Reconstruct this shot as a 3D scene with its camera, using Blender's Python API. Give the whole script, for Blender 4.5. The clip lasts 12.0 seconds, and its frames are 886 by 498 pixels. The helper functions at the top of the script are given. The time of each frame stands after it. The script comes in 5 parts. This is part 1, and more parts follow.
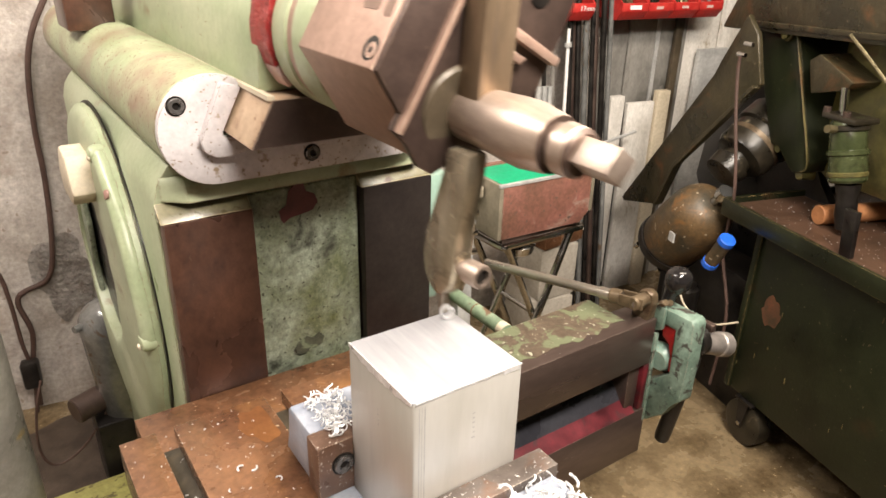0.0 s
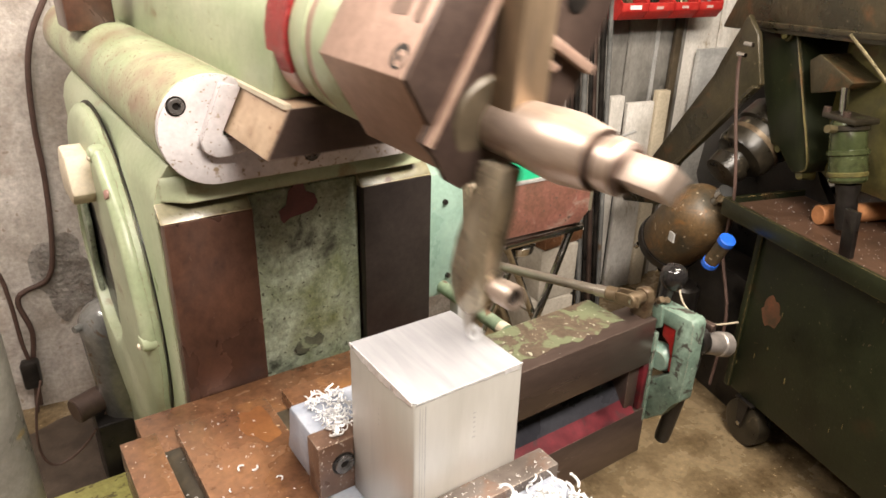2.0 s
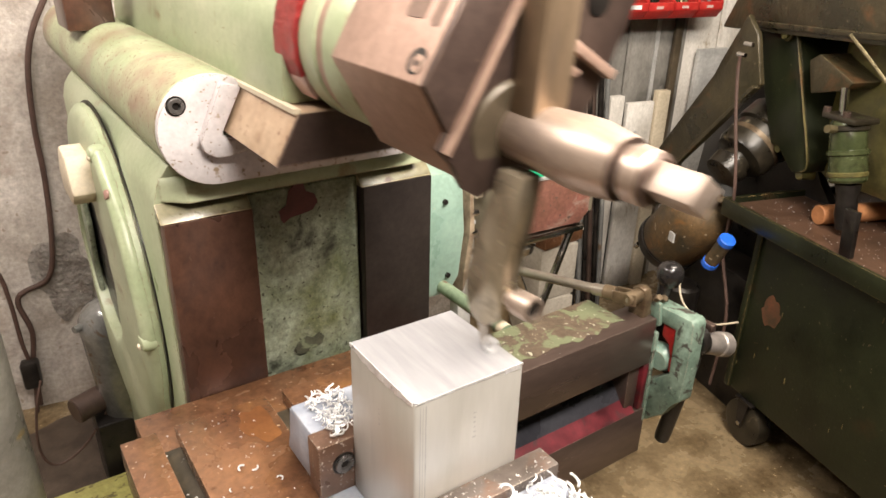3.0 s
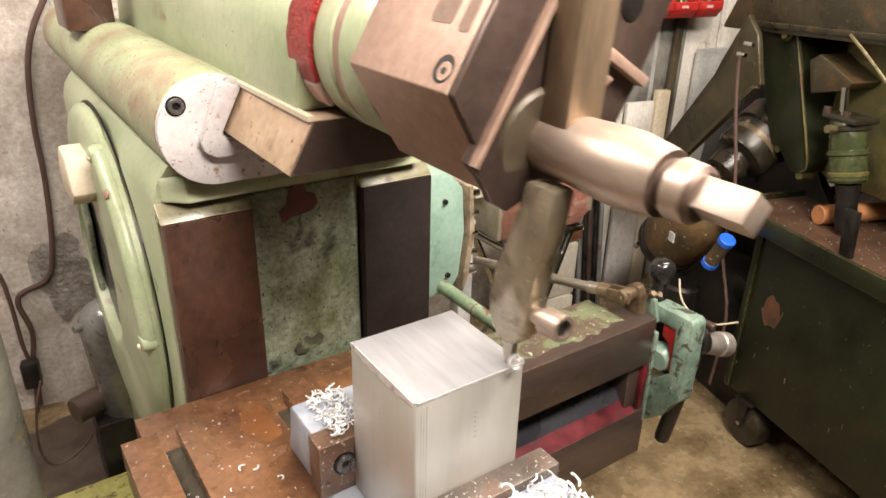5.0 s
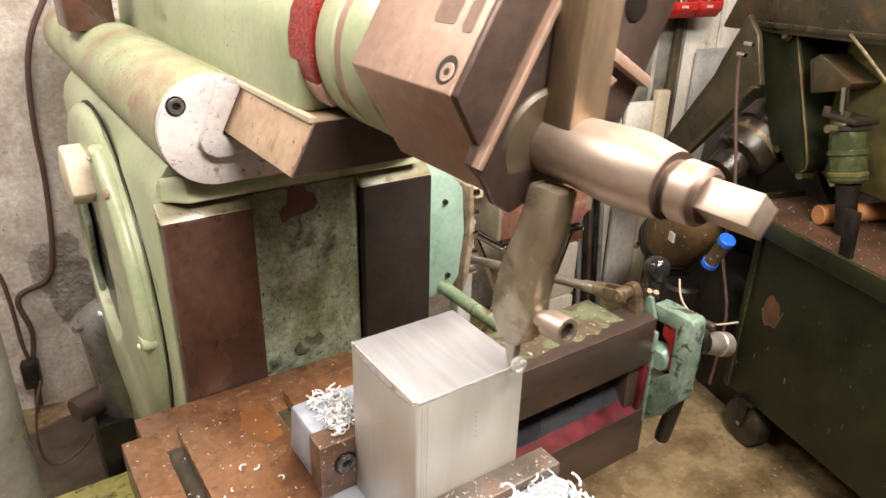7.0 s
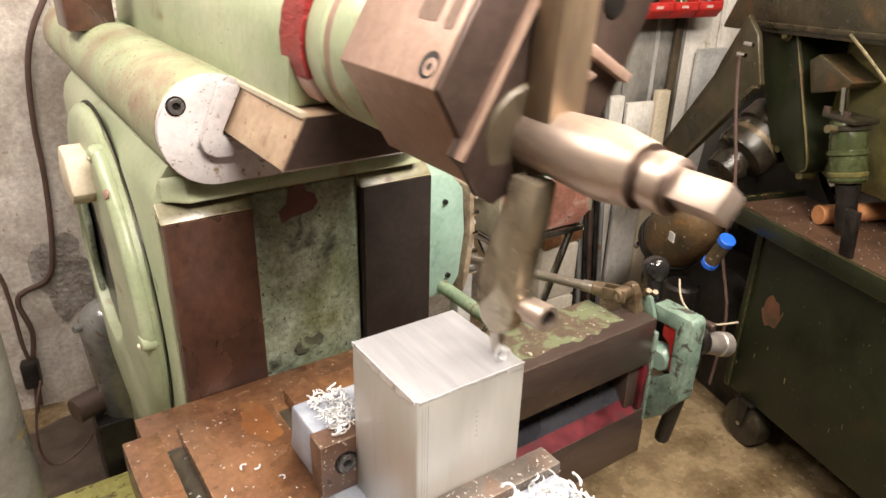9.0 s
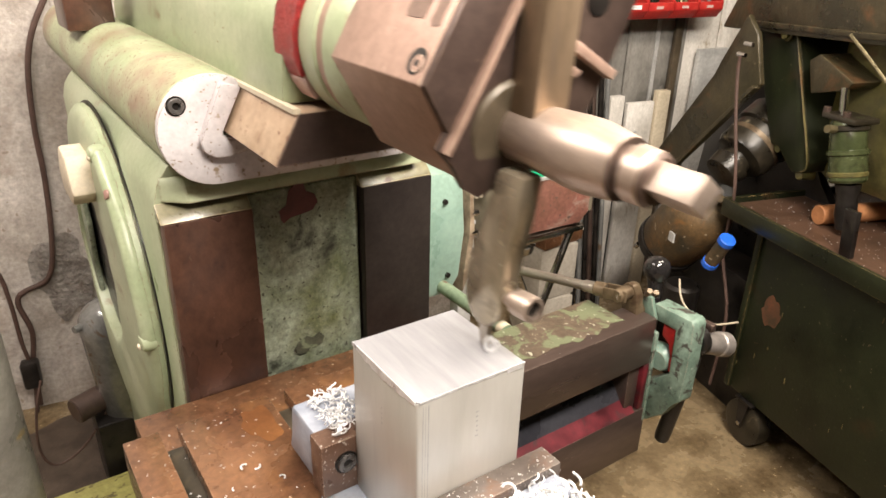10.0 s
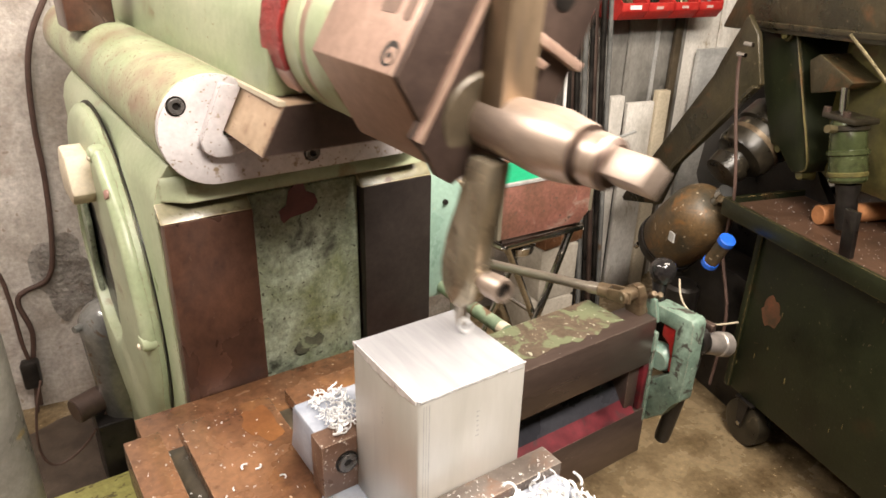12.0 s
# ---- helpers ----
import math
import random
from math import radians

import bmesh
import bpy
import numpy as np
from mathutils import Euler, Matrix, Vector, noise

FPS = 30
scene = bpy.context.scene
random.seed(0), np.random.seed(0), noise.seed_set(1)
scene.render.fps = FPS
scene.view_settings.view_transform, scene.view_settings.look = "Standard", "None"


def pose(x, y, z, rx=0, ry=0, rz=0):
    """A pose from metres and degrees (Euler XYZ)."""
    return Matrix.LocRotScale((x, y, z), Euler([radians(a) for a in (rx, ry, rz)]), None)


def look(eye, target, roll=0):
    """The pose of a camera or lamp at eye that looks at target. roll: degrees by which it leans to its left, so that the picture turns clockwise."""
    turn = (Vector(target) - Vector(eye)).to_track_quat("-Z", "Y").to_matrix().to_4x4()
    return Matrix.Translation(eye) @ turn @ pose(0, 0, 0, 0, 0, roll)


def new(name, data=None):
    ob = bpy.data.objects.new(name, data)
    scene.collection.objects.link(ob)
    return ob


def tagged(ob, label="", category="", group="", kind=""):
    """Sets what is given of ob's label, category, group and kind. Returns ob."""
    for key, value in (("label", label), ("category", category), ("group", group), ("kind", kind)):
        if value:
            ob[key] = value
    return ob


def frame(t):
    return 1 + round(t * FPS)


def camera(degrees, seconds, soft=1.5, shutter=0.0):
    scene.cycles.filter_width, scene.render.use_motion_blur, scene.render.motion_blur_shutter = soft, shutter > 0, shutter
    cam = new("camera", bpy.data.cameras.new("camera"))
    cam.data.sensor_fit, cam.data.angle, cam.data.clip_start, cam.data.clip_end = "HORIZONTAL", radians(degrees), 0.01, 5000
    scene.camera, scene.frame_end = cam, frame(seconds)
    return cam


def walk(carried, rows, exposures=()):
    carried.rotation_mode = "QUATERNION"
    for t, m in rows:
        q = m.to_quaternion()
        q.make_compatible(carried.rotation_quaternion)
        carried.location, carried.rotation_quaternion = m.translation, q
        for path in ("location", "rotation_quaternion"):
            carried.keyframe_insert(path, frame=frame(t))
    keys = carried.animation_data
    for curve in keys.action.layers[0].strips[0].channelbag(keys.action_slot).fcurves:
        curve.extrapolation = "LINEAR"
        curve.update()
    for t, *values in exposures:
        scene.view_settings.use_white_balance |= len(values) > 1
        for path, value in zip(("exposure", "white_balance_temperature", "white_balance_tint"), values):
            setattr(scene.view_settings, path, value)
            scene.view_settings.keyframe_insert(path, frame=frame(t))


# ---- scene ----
# ---- camera: it stands still ----
cam = camera(65.25, 12.0, soft=1.6, shutter=0.6)
EYE = pose(-0.2621, -0.4107, 1.37, 65.507, -1.377, -34.306)
walk(cam, [(0.0, EYE), (12.0, EYE)], exposures=[(0.0, 0.0, 6500, 10), (12.0, 0.0, 6500, 10)])

# ---- light ----
world = bpy.data.worlds.new("world")
scene.world = world
world.use_nodes = True
world.node_tree.nodes["Background"].inputs[0].default_value = (0.9, 0.95, 1.0, 1)
world.node_tree.nodes["Background"].inputs[1].default_value = 0.02


def area_lamp(name, m, sx, sy, watts, colour):
    d = bpy.data.lights.new(name, "AREA")
    d.shape, d.size, d.size_y, d.energy, d.color = "RECTANGLE", sx, sy, watts, colour
    ob = new(name, d)
    ob.matrix_world = m
    return ob


# No lamp is in view: tube lights added, the last to brighten the saw.
area_lamp("unseen_light_over_bench", look((0.20, -0.70, 2.38), (0.12, 0.15, 1.0)), 1.2, 0.25, 107, (1.0, 0.90, 0.80))
area_lamp("unseen_light_by_wall", look((-0.75, 0.85, 2.38), (-0.3, 1.0, 1.0)), 1.2, 0.25, 40, (1.0, 0.90, 0.82))
area_lamp("unseen_light_by_saw", look((1.25, -0.05, 2.38), (1.45, 0.5, 0.6)), 1.2, 0.25, 46, (1.0, 0.88, 0.74))

# ---- materials ----
MATS = {}


def material(name, c1, c2, scale=6.0, rough=0.5, metal=0.0, bump=0.15, chip=None, chip_at=0.62, chip_scale=4.0,
             stretch=(1, 1, 1), grain=90.0, spec=0.5, dark=0.75, swirl=0.6, soft=0.035, lump=0.0, speck=None, edge=None, depth=0.002):
    """Procedural surface: two tones of large mottling, fine grain, optional chips or rust of a third colour."""
    m = bpy.data.materials.new(name)
    m.use_nodes = True
    nt = m.node_tree
    nd, ln = nt.nodes, nt.links
    bsdf = nd["Principled BSDF"]
    co = nd.new("ShaderNodeTexCoord")
    mp = nd.new("ShaderNodeMapping")
    mp.inputs["Scale"].default_value = stretch
    ln.new(co.outputs["Object"], mp.inputs["Vector"])

    def tex(s, detail=6.0, r=0.6, dist=0.0):
        n = nd.new("ShaderNodeTexNoise")
        n.inputs["Scale"].default_value, n.inputs["Detail"].default_value = s, detail
        n.inputs["Roughness"].default_value, n.inputs["Distortion"].default_value = r, dist
        ln.new(mp.outputs["Vector"], n.inputs["Vector"])
        return n

    def ramp(src, a, b, ca, cb):
        n = nd.new("ShaderNodeValToRGB")
        n.color_ramp.elements[0].position, n.color_ramp.elements[1].position = a, b
        n.color_ramp.elements[0].color, n.color_ramp.elements[1].color = (*ca, 1), (*cb, 1)
        ln.new(src, n.inputs["Fac"])
        return n

    def mix(kind, fac, a, b):
        n = nd.new("ShaderNodeMix")
        n.data_type, n.blend_type = "RGBA", kind
        for sock, v in ((n.inputs[0], fac), (n.inputs[6], a), (n.inputs[7], b)):
            if isinstance(v, (float, int)):
                sock.default_value = v
            elif isinstance(v, tuple):
                sock.default_value = (*v, 1)
            else:
                ln.new(v, sock)
        return n

    big = tex(scale, 5.0, 0.6, 0.3)
    fine = tex(grain, 3.0, 0.7)
    base = ramp(big.outputs["Fac"], 0.35, 0.66, c1, c2)
    gr = ramp(fine.outputs["Fac"], 0.3, 0.7, (dark, dark, dark), (1.0, 1.0, 1.0))
    col = mix("MULTIPLY", 1.0, base.outputs["Color"], gr.outputs["Color"])
    out = col.outputs[2]
    height = fine.outputs["Fac"]
    if lump:
        mid = tex(scale * 4, 6.0, 0.65, 0.4)
        add = nd.new("ShaderNodeMath")
        add.operation = "MULTIPLY_ADD"
        ln.new(mid.outputs["Fac"], add.inputs[0])
        add.inputs[1].default_value = lump
        ln.new(fine.outputs["Fac"], add.inputs[2])
        height = add.outputs[0]
    if chip:
        ch = tex(chip_scale, 8.0, 0.62, swirl)
        mask = ramp(ch.outputs["Fac"], chip_at, chip_at + soft, (0, 0, 0), (1, 1, 1))
        c = mix("MIX", mask.outputs["Color"], out, chip)
        out = c.outputs[2]
    if speck:
        # small specks of dust or pitting: (colour, threshold, scale)
        sp = tex(speck[2], 2.0, 0.5, 0.0)
        spm = ramp(sp.outputs["Fac"], speck[1], speck[1] + 0.03, (0, 0, 0), (1, 1, 1))
        out = mix("MIX", spm.outputs["Color"], out, speck[0]).outputs[2]
    if edge:
        # paint worn off along the edges: (colour, width)
        bv = nd.new("ShaderNodeBevel")
        bv.samples = 4
        bv.inputs["Radius"].default_value = edge[1]
        ge = nd.new("ShaderNodeNewGeometry")
        dt = nd.new("ShaderNodeVectorMath")
        dt.operation = "DOT_PRODUCT"
        ln.new(bv.outputs["Normal"], dt.inputs[0])
        ln.new(ge.outputs["Normal"], dt.inputs[1])
        ragged = tex(70.0, 5.0, 0.7)
        sub = nd.new("ShaderNodeMath")
        sub.operation = "MULTIPLY_ADD"
        ln.new(ragged.outputs["Fac"], sub.inputs[0])
        sub.inputs[1].default_value = -0.55
        ln.new(dt.outputs["Value"], sub.inputs[2])
        worn = ramp(sub.outputs[0], 0.56, 0.63, (1, 1, 1), (0, 0, 0))
        out = mix("MIX", worn.outputs["Color"], out, edge[0]).outputs[2]
    ln.new(out, bsdf.inputs["Base Color"])
    rr = ramp(big.outputs["Fac"], 0.3, 0.7, (max(rough - 0.1, 0.03),) * 3, (min(rough + 0.12, 1),) * 3)
    ln.new(rr.outputs["Color"], bsdf.inputs["Roughness"])
    bsdf.inputs["Metallic"].default_value = metal
    bsdf.inputs["Specular IOR Level"].default_value = spec
    bp = nd.new("ShaderNodeBump")
    bp.inputs["Strength"].default_value, bp.inputs["Distance"].default_value = bump, depth
    ln.new(height, bp.inputs["Height"])
    ln.new(bp.outputs["Normal"], bsdf.inputs["Normal"])
    MATS[name] = m
    return m


GREEN = material("pale green machine enamel", (0.30, 0.355, 0.215), (0.43, 0.46, 0.315), 5, 0.36, 0, 0.2, (0.24, 0.19, 0.11), 0.61, 14, dark=0.84, swirl=0.2, soft=0.12, lump=1.5, speck=((0.19, 0.14, 0.085), 0.73, 90), edge=((0.20, 0.14, 0.09), 0.004))
SAW_OLIVE = material("olive tinted saw enamel", (0.042, 0.039, 0.013), (0.17, 0.15, 0.052), 9, 0.34, 0, 0.3, (0.13, 0.055, 0.02), 0.58, 8, spec=0.4, soft=0.1, speck=((0.12, 0.09, 0.05), 0.72, 90), edge=((0.16, 0.11, 0.05), 0.005))
LEDGE = material("oily brown green ledge", (0.10, 0.09, 0.05), (0.24, 0.22, 0.13), 12, 0.32, 0, 0.3, (0.09, 0.06, 0.035), 0.55, 20, soft=0.1, edge=((0.42, 0.34, 0.20), 0.003))
GREEN_DUSTY = material("dusty pale green enamel", (0.27, 0.325, 0.18), (0.40, 0.43, 0.27), 7, 0.40, 0, 0.2, (0.24, 0.17, 0.115), 0.475, 6, dark=0.76, swirl=0.5, soft=0.2, grain=140, speck=((0.16, 0.09, 0.055), 0.635, 170))
JAW = material("speckled rusty jaw steel", (0.10, 0.055, 0.036), (0.18, 0.105, 0.07), 20, 0.36, 0.15, 0.3, (0.065, 0.035, 0.025), 0.54, 24, soft=0.08, speck=((0.36, 0.32, 0.28), 0.66, 240), edge=((0.40, 0.31, 0.24), 0.002))
ROD_STEEL = material("dull oiled steel rod", (0.36, 0.32, 0.27), (0.50, 0.45, 0.39), 12, 0.3, 0.85, 0.05, (0.18, 0.12, 0.08), 0.63, 30, stretch=(1, 1, 0.3), soft=0.1)
SLATE = material("dark blue grey motor paint", (0.13, 0.13, 0.125), (0.25, 0.25, 0.24), 10, 0.14, 0.25, 0.1, (0.12, 0.085, 0.06), 0.6, 14)
SCREW = material("oiled grey screw steel", (0.15, 0.14, 0.135), (0.26, 0.25, 0.24), 40, 0.28, 0.8, 0.05)
TAN = material("tan worn slide steel", (0.36, 0.25, 0.165), (0.50, 0.375, 0.26), 9, 0.42, 0.25, 0.06, (0.20, 0.12, 0.075), 0.60, 26, soft=0.1, speck=((0.16, 0.08, 0.05), 0.67, 110), edge=((0.20, 0.12, 0.08), 0.002))
GOOSE = material("dull olive tool steel", (0.29, 0.245, 0.175), (0.46, 0.395, 0.29), 14, 0.22, 0.6, 0.08, (0.10, 0.075, 0.05), 0.60, 26, soft=0.15)
POCKET_BLACK = material("black pocket shade", (0.012, 0.010, 0.008), (0.035, 0.026, 0.018), 30, 0.65, 0.0, 0.5, (0.22, 0.17, 0.12), 0.70, 60, spec=0.25)
CHANNEL = material("dark blue grey oiled iron", (0.035, 0.035, 0.042), (0.06, 0.06, 0.07), 8, 0.3, 0.3, 0.08)
GREEN_OILY = material("oily pale green enamel", (0.13, 0.15, 0.06), (0.44, 0.50, 0.39), 9, 0.36, 0, 0.5, (0.04, 0.043, 0.03), 0.56, 12, grain=150, dark=0.42, swirl=0.3, soft=0.1, speck=((0.05, 0.05, 0.03), 0.65, 130))
TEAL = material("blue green enamel", (0.13, 0.20, 0.155), (0.25, 0.34, 0.27), 16, 0.42, 0, 0.35, (0.045, 0.042, 0.034), 0.55, 34, dark=0.6, lump=2.0, soft=0.06, edge=((0.30, 0.27, 0.22), 0.003), speck=((0.42, 0.44, 0.38), 0.74, 90))
WAY = material("scraped slideway iron", (0.06, 0.033, 0.026), (0.15, 0.072, 0.046), 6, 0.26, 0.4, 0.12, (0.042, 0.034, 0.032), 0.50, 4, stretch=(1, 1, 0.7), soft=0.2, dark=0.62, grain=60, edge=((0.20, 0.14, 0.11), 0.002))
WAY_SHADED = material("shaded slideway iron", (0.035, 0.028, 0.026), (0.06, 0.048, 0.042), 7, 0.36, 0.6, 0.06)
RUSTY = material("oiled brown cast iron", (0.10, 0.045, 0.024), (0.25, 0.125, 0.062), 7, 0.24, 0.15, 0.25, (0.28, 0.135, 0.05), 0.55, 4.5, dark=0.58, soft=0.18, lump=1.0, speck=((0.42, 0.30, 0.20), 0.70, 130), edge=((0.34, 0.22, 0.14), 0.002))
RAIL_IRON = material("dark ground rail iron", (0.075, 0.053, 0.045), (0.135, 0.094, 0.078), 5, 0.32, 0.55, 0.06, stretch=(0.25, 1, 1), edge=((0.34, 0.27, 0.22), 0.0025))
PLATE = material("silver painted plate", (0.46, 0.43, 0.435), (0.60, 0.57, 0.575), 9, 0.42, 0.1, 0.2, (0.24, 0.18, 0.12), 0.62, 40, dark=0.8, swirl=0.1, soft=0.05, edge=((0.16, 0.11, 0.075), 0.003), speck=((0.24, 0.18, 0.12), 0.665, 170))
BLOCK = material("bright milled aluminium", (0.455, 0.437, 0.392), (0.54, 0.522, 0.487), 5, 0.38, 0.4, 0.03, (0.42, 0.40, 0.385), 0.60, 5, stretch=(3, 3, 0.5), grain=40, dark=0.95, soft=0.2)
BLOCK_TOP = material("freshly planed aluminium", (0.31, 0.31, 0.322), (0.385, 0.385, 0.398), 12, 0.50, 0.3, 0.06, stretch=(6, 0.6, 1), grain=50, dark=0.93)
SCORE = material("dull scored aluminium", (0.40, 0.39, 0.375), (0.47, 0.46, 0.44), 60, 0.5, 0.3, 0.1)
CHIP = material("white aluminium swarf", (0.78, 0.78, 0.79), (0.9, 0.9, 0.9), 60, 0.35, 0.5, 0.05)
BLUE_GREY = material("pale blue grey vice enamel", (0.21, 0.24, 0.30), (0.34, 0.365, 0.42), 12, 0.38, 0, 0.2, (0.22, 0.18, 0.15), 0.60, 18, soft=0.1, dark=0.8, edge=((0.22, 0.17, 0.14), 0.002))
HEAD = material("warm brown bare steel", (0.33, 0.215, 0.165), (0.44, 0.30, 0.235), 7, 0.50, 0.35, 0.07, (0.25, 0.155, 0.11), 0.64, 12, soft=0.1, edge=((0.62, 0.48, 0.38), 0.0025))
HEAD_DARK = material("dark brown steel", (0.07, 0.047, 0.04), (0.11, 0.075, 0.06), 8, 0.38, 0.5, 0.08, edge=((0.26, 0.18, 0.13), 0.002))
STEEL = material("polished turned steel", (0.45, 0.355, 0.29), (0.55, 0.455, 0.385), 7, 0.45, 0.8, 0.03, (0.34, 0.235, 0.16), 0.58, 20, stretch=(1, 0.3, 1), soft=0.15)
TOOLBAR = material("yellowed ground steel bar", (0.23, 0.165, 0.105), (0.36, 0.265, 0.175), 9, 0.40, 0.6, 0.05, (0.20, 0.15, 0.11), 0.57, 22, stretch=(2, 2, 0.4), soft=0.14)
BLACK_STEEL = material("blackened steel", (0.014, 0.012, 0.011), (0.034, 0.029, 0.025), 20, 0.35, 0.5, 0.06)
CHROME = material("worn chrome", (0.55, 0.54, 0.52), (0.68, 0.67, 0.65), 12, 0.15, 1.0, 0.03)
RED = material("bright red enamel", (0.40, 0.018, 0.018), (0.52, 0.038, 0.028), 40, 0.42, 0, 0.6, (0.75, 0.35, 0.3), 0.74, 60)
RED_BRUSHED = material("thick brushed red paint", (0.34, 0.016, 0.016), (0.50, 0.035, 0.03), 30, 0.38, 0, 1.0, (0.24, 0.01, 0.01), 0.66, 60, lump=3.0, depth=0.006, soft=0.1, grain=160)
RED_WALL = material("red oxide primer", (0.045, 0.004, 0.007), (0.13, 0.009, 0.016), 16, 0.42, 0, 0.2, (0.03, 0.016, 0.016), 0.55, 22, soft=0.1)
PRIMER = material("dull red primer patch", (0.085, 0.022, 0.024), (0.13, 0.034, 0.034), 20, 0.42, 0, 0.1)
GREASY = material("greasy dark machined steel", (0.012, 0.010, 0.007), (0.036, 0.029, 0.018), 16, 0.34, 0.05, 0.25, (0.16, 0.13, 0.08), 0.62, 24, soft=0.1)
RUST_SPOT = material("rust bloom in dark paint", (0.055, 0.032, 0.016), (0.16, 0.062, 0.03), 22, 0.55, 0, 0.3, (0.03, 0.03, 0.014), 0.56, 34, soft=0.12)
OIL_SHADOW = material("oily floor dirt with painted shadow", (0.035, 0.024, 0.017), (0.085, 0.06, 0.042), 12, 0.5, 0, 0.4, (0.14, 0.105, 0.075), 0.6, 10, soft=0.15)
CHIP_PINK = material("dull pink brown primer", (0.30, 0.16, 0.13), (0.40, 0.24, 0.20), 30, 0.5, 0, 0.1)
DASH = material("oily green cylinder paint", (0.035, 0.045, 0.018), (0.085, 0.10, 0.042), 16, 0.22, 0.2, 0.15, (0.03, 0.028, 0.014), 0.56, 22, soft=0.1)
SLOT_SHADE = material("brown steel darkened for slot shade", (0.15, 0.095, 0.07), (0.22, 0.145, 0.11), 20, 0.5, 0.3, 0.06)
SMEAR = material("black oily smear", (0.035, 0.04, 0.028), (0.09, 0.10, 0.065), 40, 0.35, 0, 0.2, (0.16, 0.19, 0.12), 0.55, 50, soft=0.1)
ROUGH_WALL = material("bare rough grey render", (0.30, 0.262, 0.23), (0.56, 0.515, 0.475), 16, 0.9, 0, 0.9, (0.22, 0.185, 0.155), 0.55, 14, grain=60, dark=0.5, soft=0.08, lump=4.0, depth=0.008)
RED_CHIP = material("chipped bright red paint", (0.30, 0.012, 0.012), (0.42, 0.03, 0.022), 20, 0.4, 0, 0.3, (0.05, 0.02, 0.018), 0.58, 40, soft=0.06)
SPINDLE = material("dull grey spindle steel", (0.20, 0.18, 0.165), (0.32, 0.29, 0.265), 14, 0.42, 0.5, 0.15, (0.10, 0.075, 0.06), 0.58, 26, soft=0.1)
FORK = material("oily bronze brown steel", (0.10, 0.07, 0.042), (0.19, 0.14, 0.085), 20, 0.34, 0.4, 0.2, (0.06, 0.035, 0.02), 0.56, 30, soft=0.1)
PINK = material("pale pink primer", (0.55, 0.36, 0.34), (0.62, 0.44, 0.40), 20, 0.5, 0, 0.1)
SAW = material("dark green saw enamel", (0.008, 0.010, 0.0048), (0.021, 0.025, 0.0105), 6, 0.36, 0, 0.2, (0.048, 0.022, 0.010), 0.60, 4, spec=0.28, swirl=0.1, soft=0.2, speck=((0.08, 0.06, 0.035), 0.72, 90), edge=((0.12, 0.085, 0.035), 0.006))
SAW_TRAY = material("oily brown tray steel", (0.06, 0.035, 0.022), (0.11, 0.06, 0.038), 9, 0.38, 0.2, 0.2, (0.18, 0.13, 0.10), 0.68, 40)
MOTOR = material("dirty brown motor paint", (0.055, 0.045, 0.028), (0.17, 0.098, 0.038), 9, 0.5, 0.1, 0.4, (0.15, 0.075, 0.025), 0.55, 16, dark=0.55, soft=0.12, speck=((0.30, 0.25, 0.18), 0.67, 60))
BLUE = material("blue plastic", (0.01, 0.10, 0.55), (0.02, 0.13, 0.65), 20, 0.35, 0, 0.03)
BRASS = material("dull bronze", (0.085, 0.07, 0.036), (0.17, 0.14, 0.075), 20, 0.4, 0.5, 0.15)
COPPER = material("rust orange round bar", (0.36, 0.15, 0.06), (0.46, 0.21, 0.09), 20, 0.45, 0.2, 0.08)
CONCRETE = material("stained grey concrete wall", (0.32, 0.275, 0.235), (0.66, 0.61, 0.56), 5, 0.85, 0, 0.6, (0.25, 0.19, 0.145), 0.56, 4.5, grain=70, dark=0.6, soft=0.16, lump=2.0, speck=((0.27, 0.22, 0.18), 0.68, 45), depth=0.004)
DARK_WALL = material("dark unseen wall", (0.06, 0.055, 0.05), (0.14, 0.13, 0.12), 4, 0.8, 0, 0.4)
FLOOR = material("oily brown concrete floor", (0.13, 0.09, 0.047), (0.31, 0.232, 0.134), 8, 0.24, 0, 0.35, (0.085, 0.056, 0.03), 0.585, 3.6, grain=60, dark=0.6, soft=0.25, lump=1.0, speck=((0.34, 0.26, 0.15), 0.69, 60))
PANEL = material("weathered white wall panel", (0.50, 0.47, 0.42), (0.80, 0.77, 0.72), 4, 0.6, 0.0, 0.3, (0.30, 0.25, 0.18), 0.60, 7, stretch=(1.6, 1.6, 0.8), dark=0.72, soft=0.08, speck=((0.38, 0.32, 0.25), 0.72, 60))
PANEL_DARK = material("smoke stained grey panel", (0.085, 0.08, 0.07), (0.36, 0.345, 0.315), 3.2, 0.5, 0.0, 0.15, (0.44, 0.42, 0.385), 0.60, 5, stretch=(1.4, 1.4, 0.7), soft=0.2)
GALV = material("galvanised steel section", (0.42, 0.42, 0.41), (0.58, 0.58, 0.56), 14, 0.45, 0.3, 0.08)
BOX_RED = material("faded red wooden box", (0.15, 0.07, 0.045), (0.30, 0.12, 0.09), 8, 0.65, 0, 0.4, (0.34, 0.27, 0.22), 0.57, 9, dark=0.6, soft=0.12, edge=((0.42, 0.36, 0.30), 0.003), speck=((0.10, 0.06, 0.045), 0.66, 60))
BOX_END = material("grimy olive box end", (0.16, 0.14, 0.10), (0.24, 0.21, 0.15), 14, 0.65, 0, 0.4)
LID_GREEN = material("vivid green sheet", (0.0, 0.34, 0.16), (0.005, 0.40, 0.19), 20, 0.4, 0, 0.05)
CARTON = material("grey cement block", (0.34, 0.31, 0.26), (0.44, 0.40, 0.34), 12, 0.8, 0, 0.4)
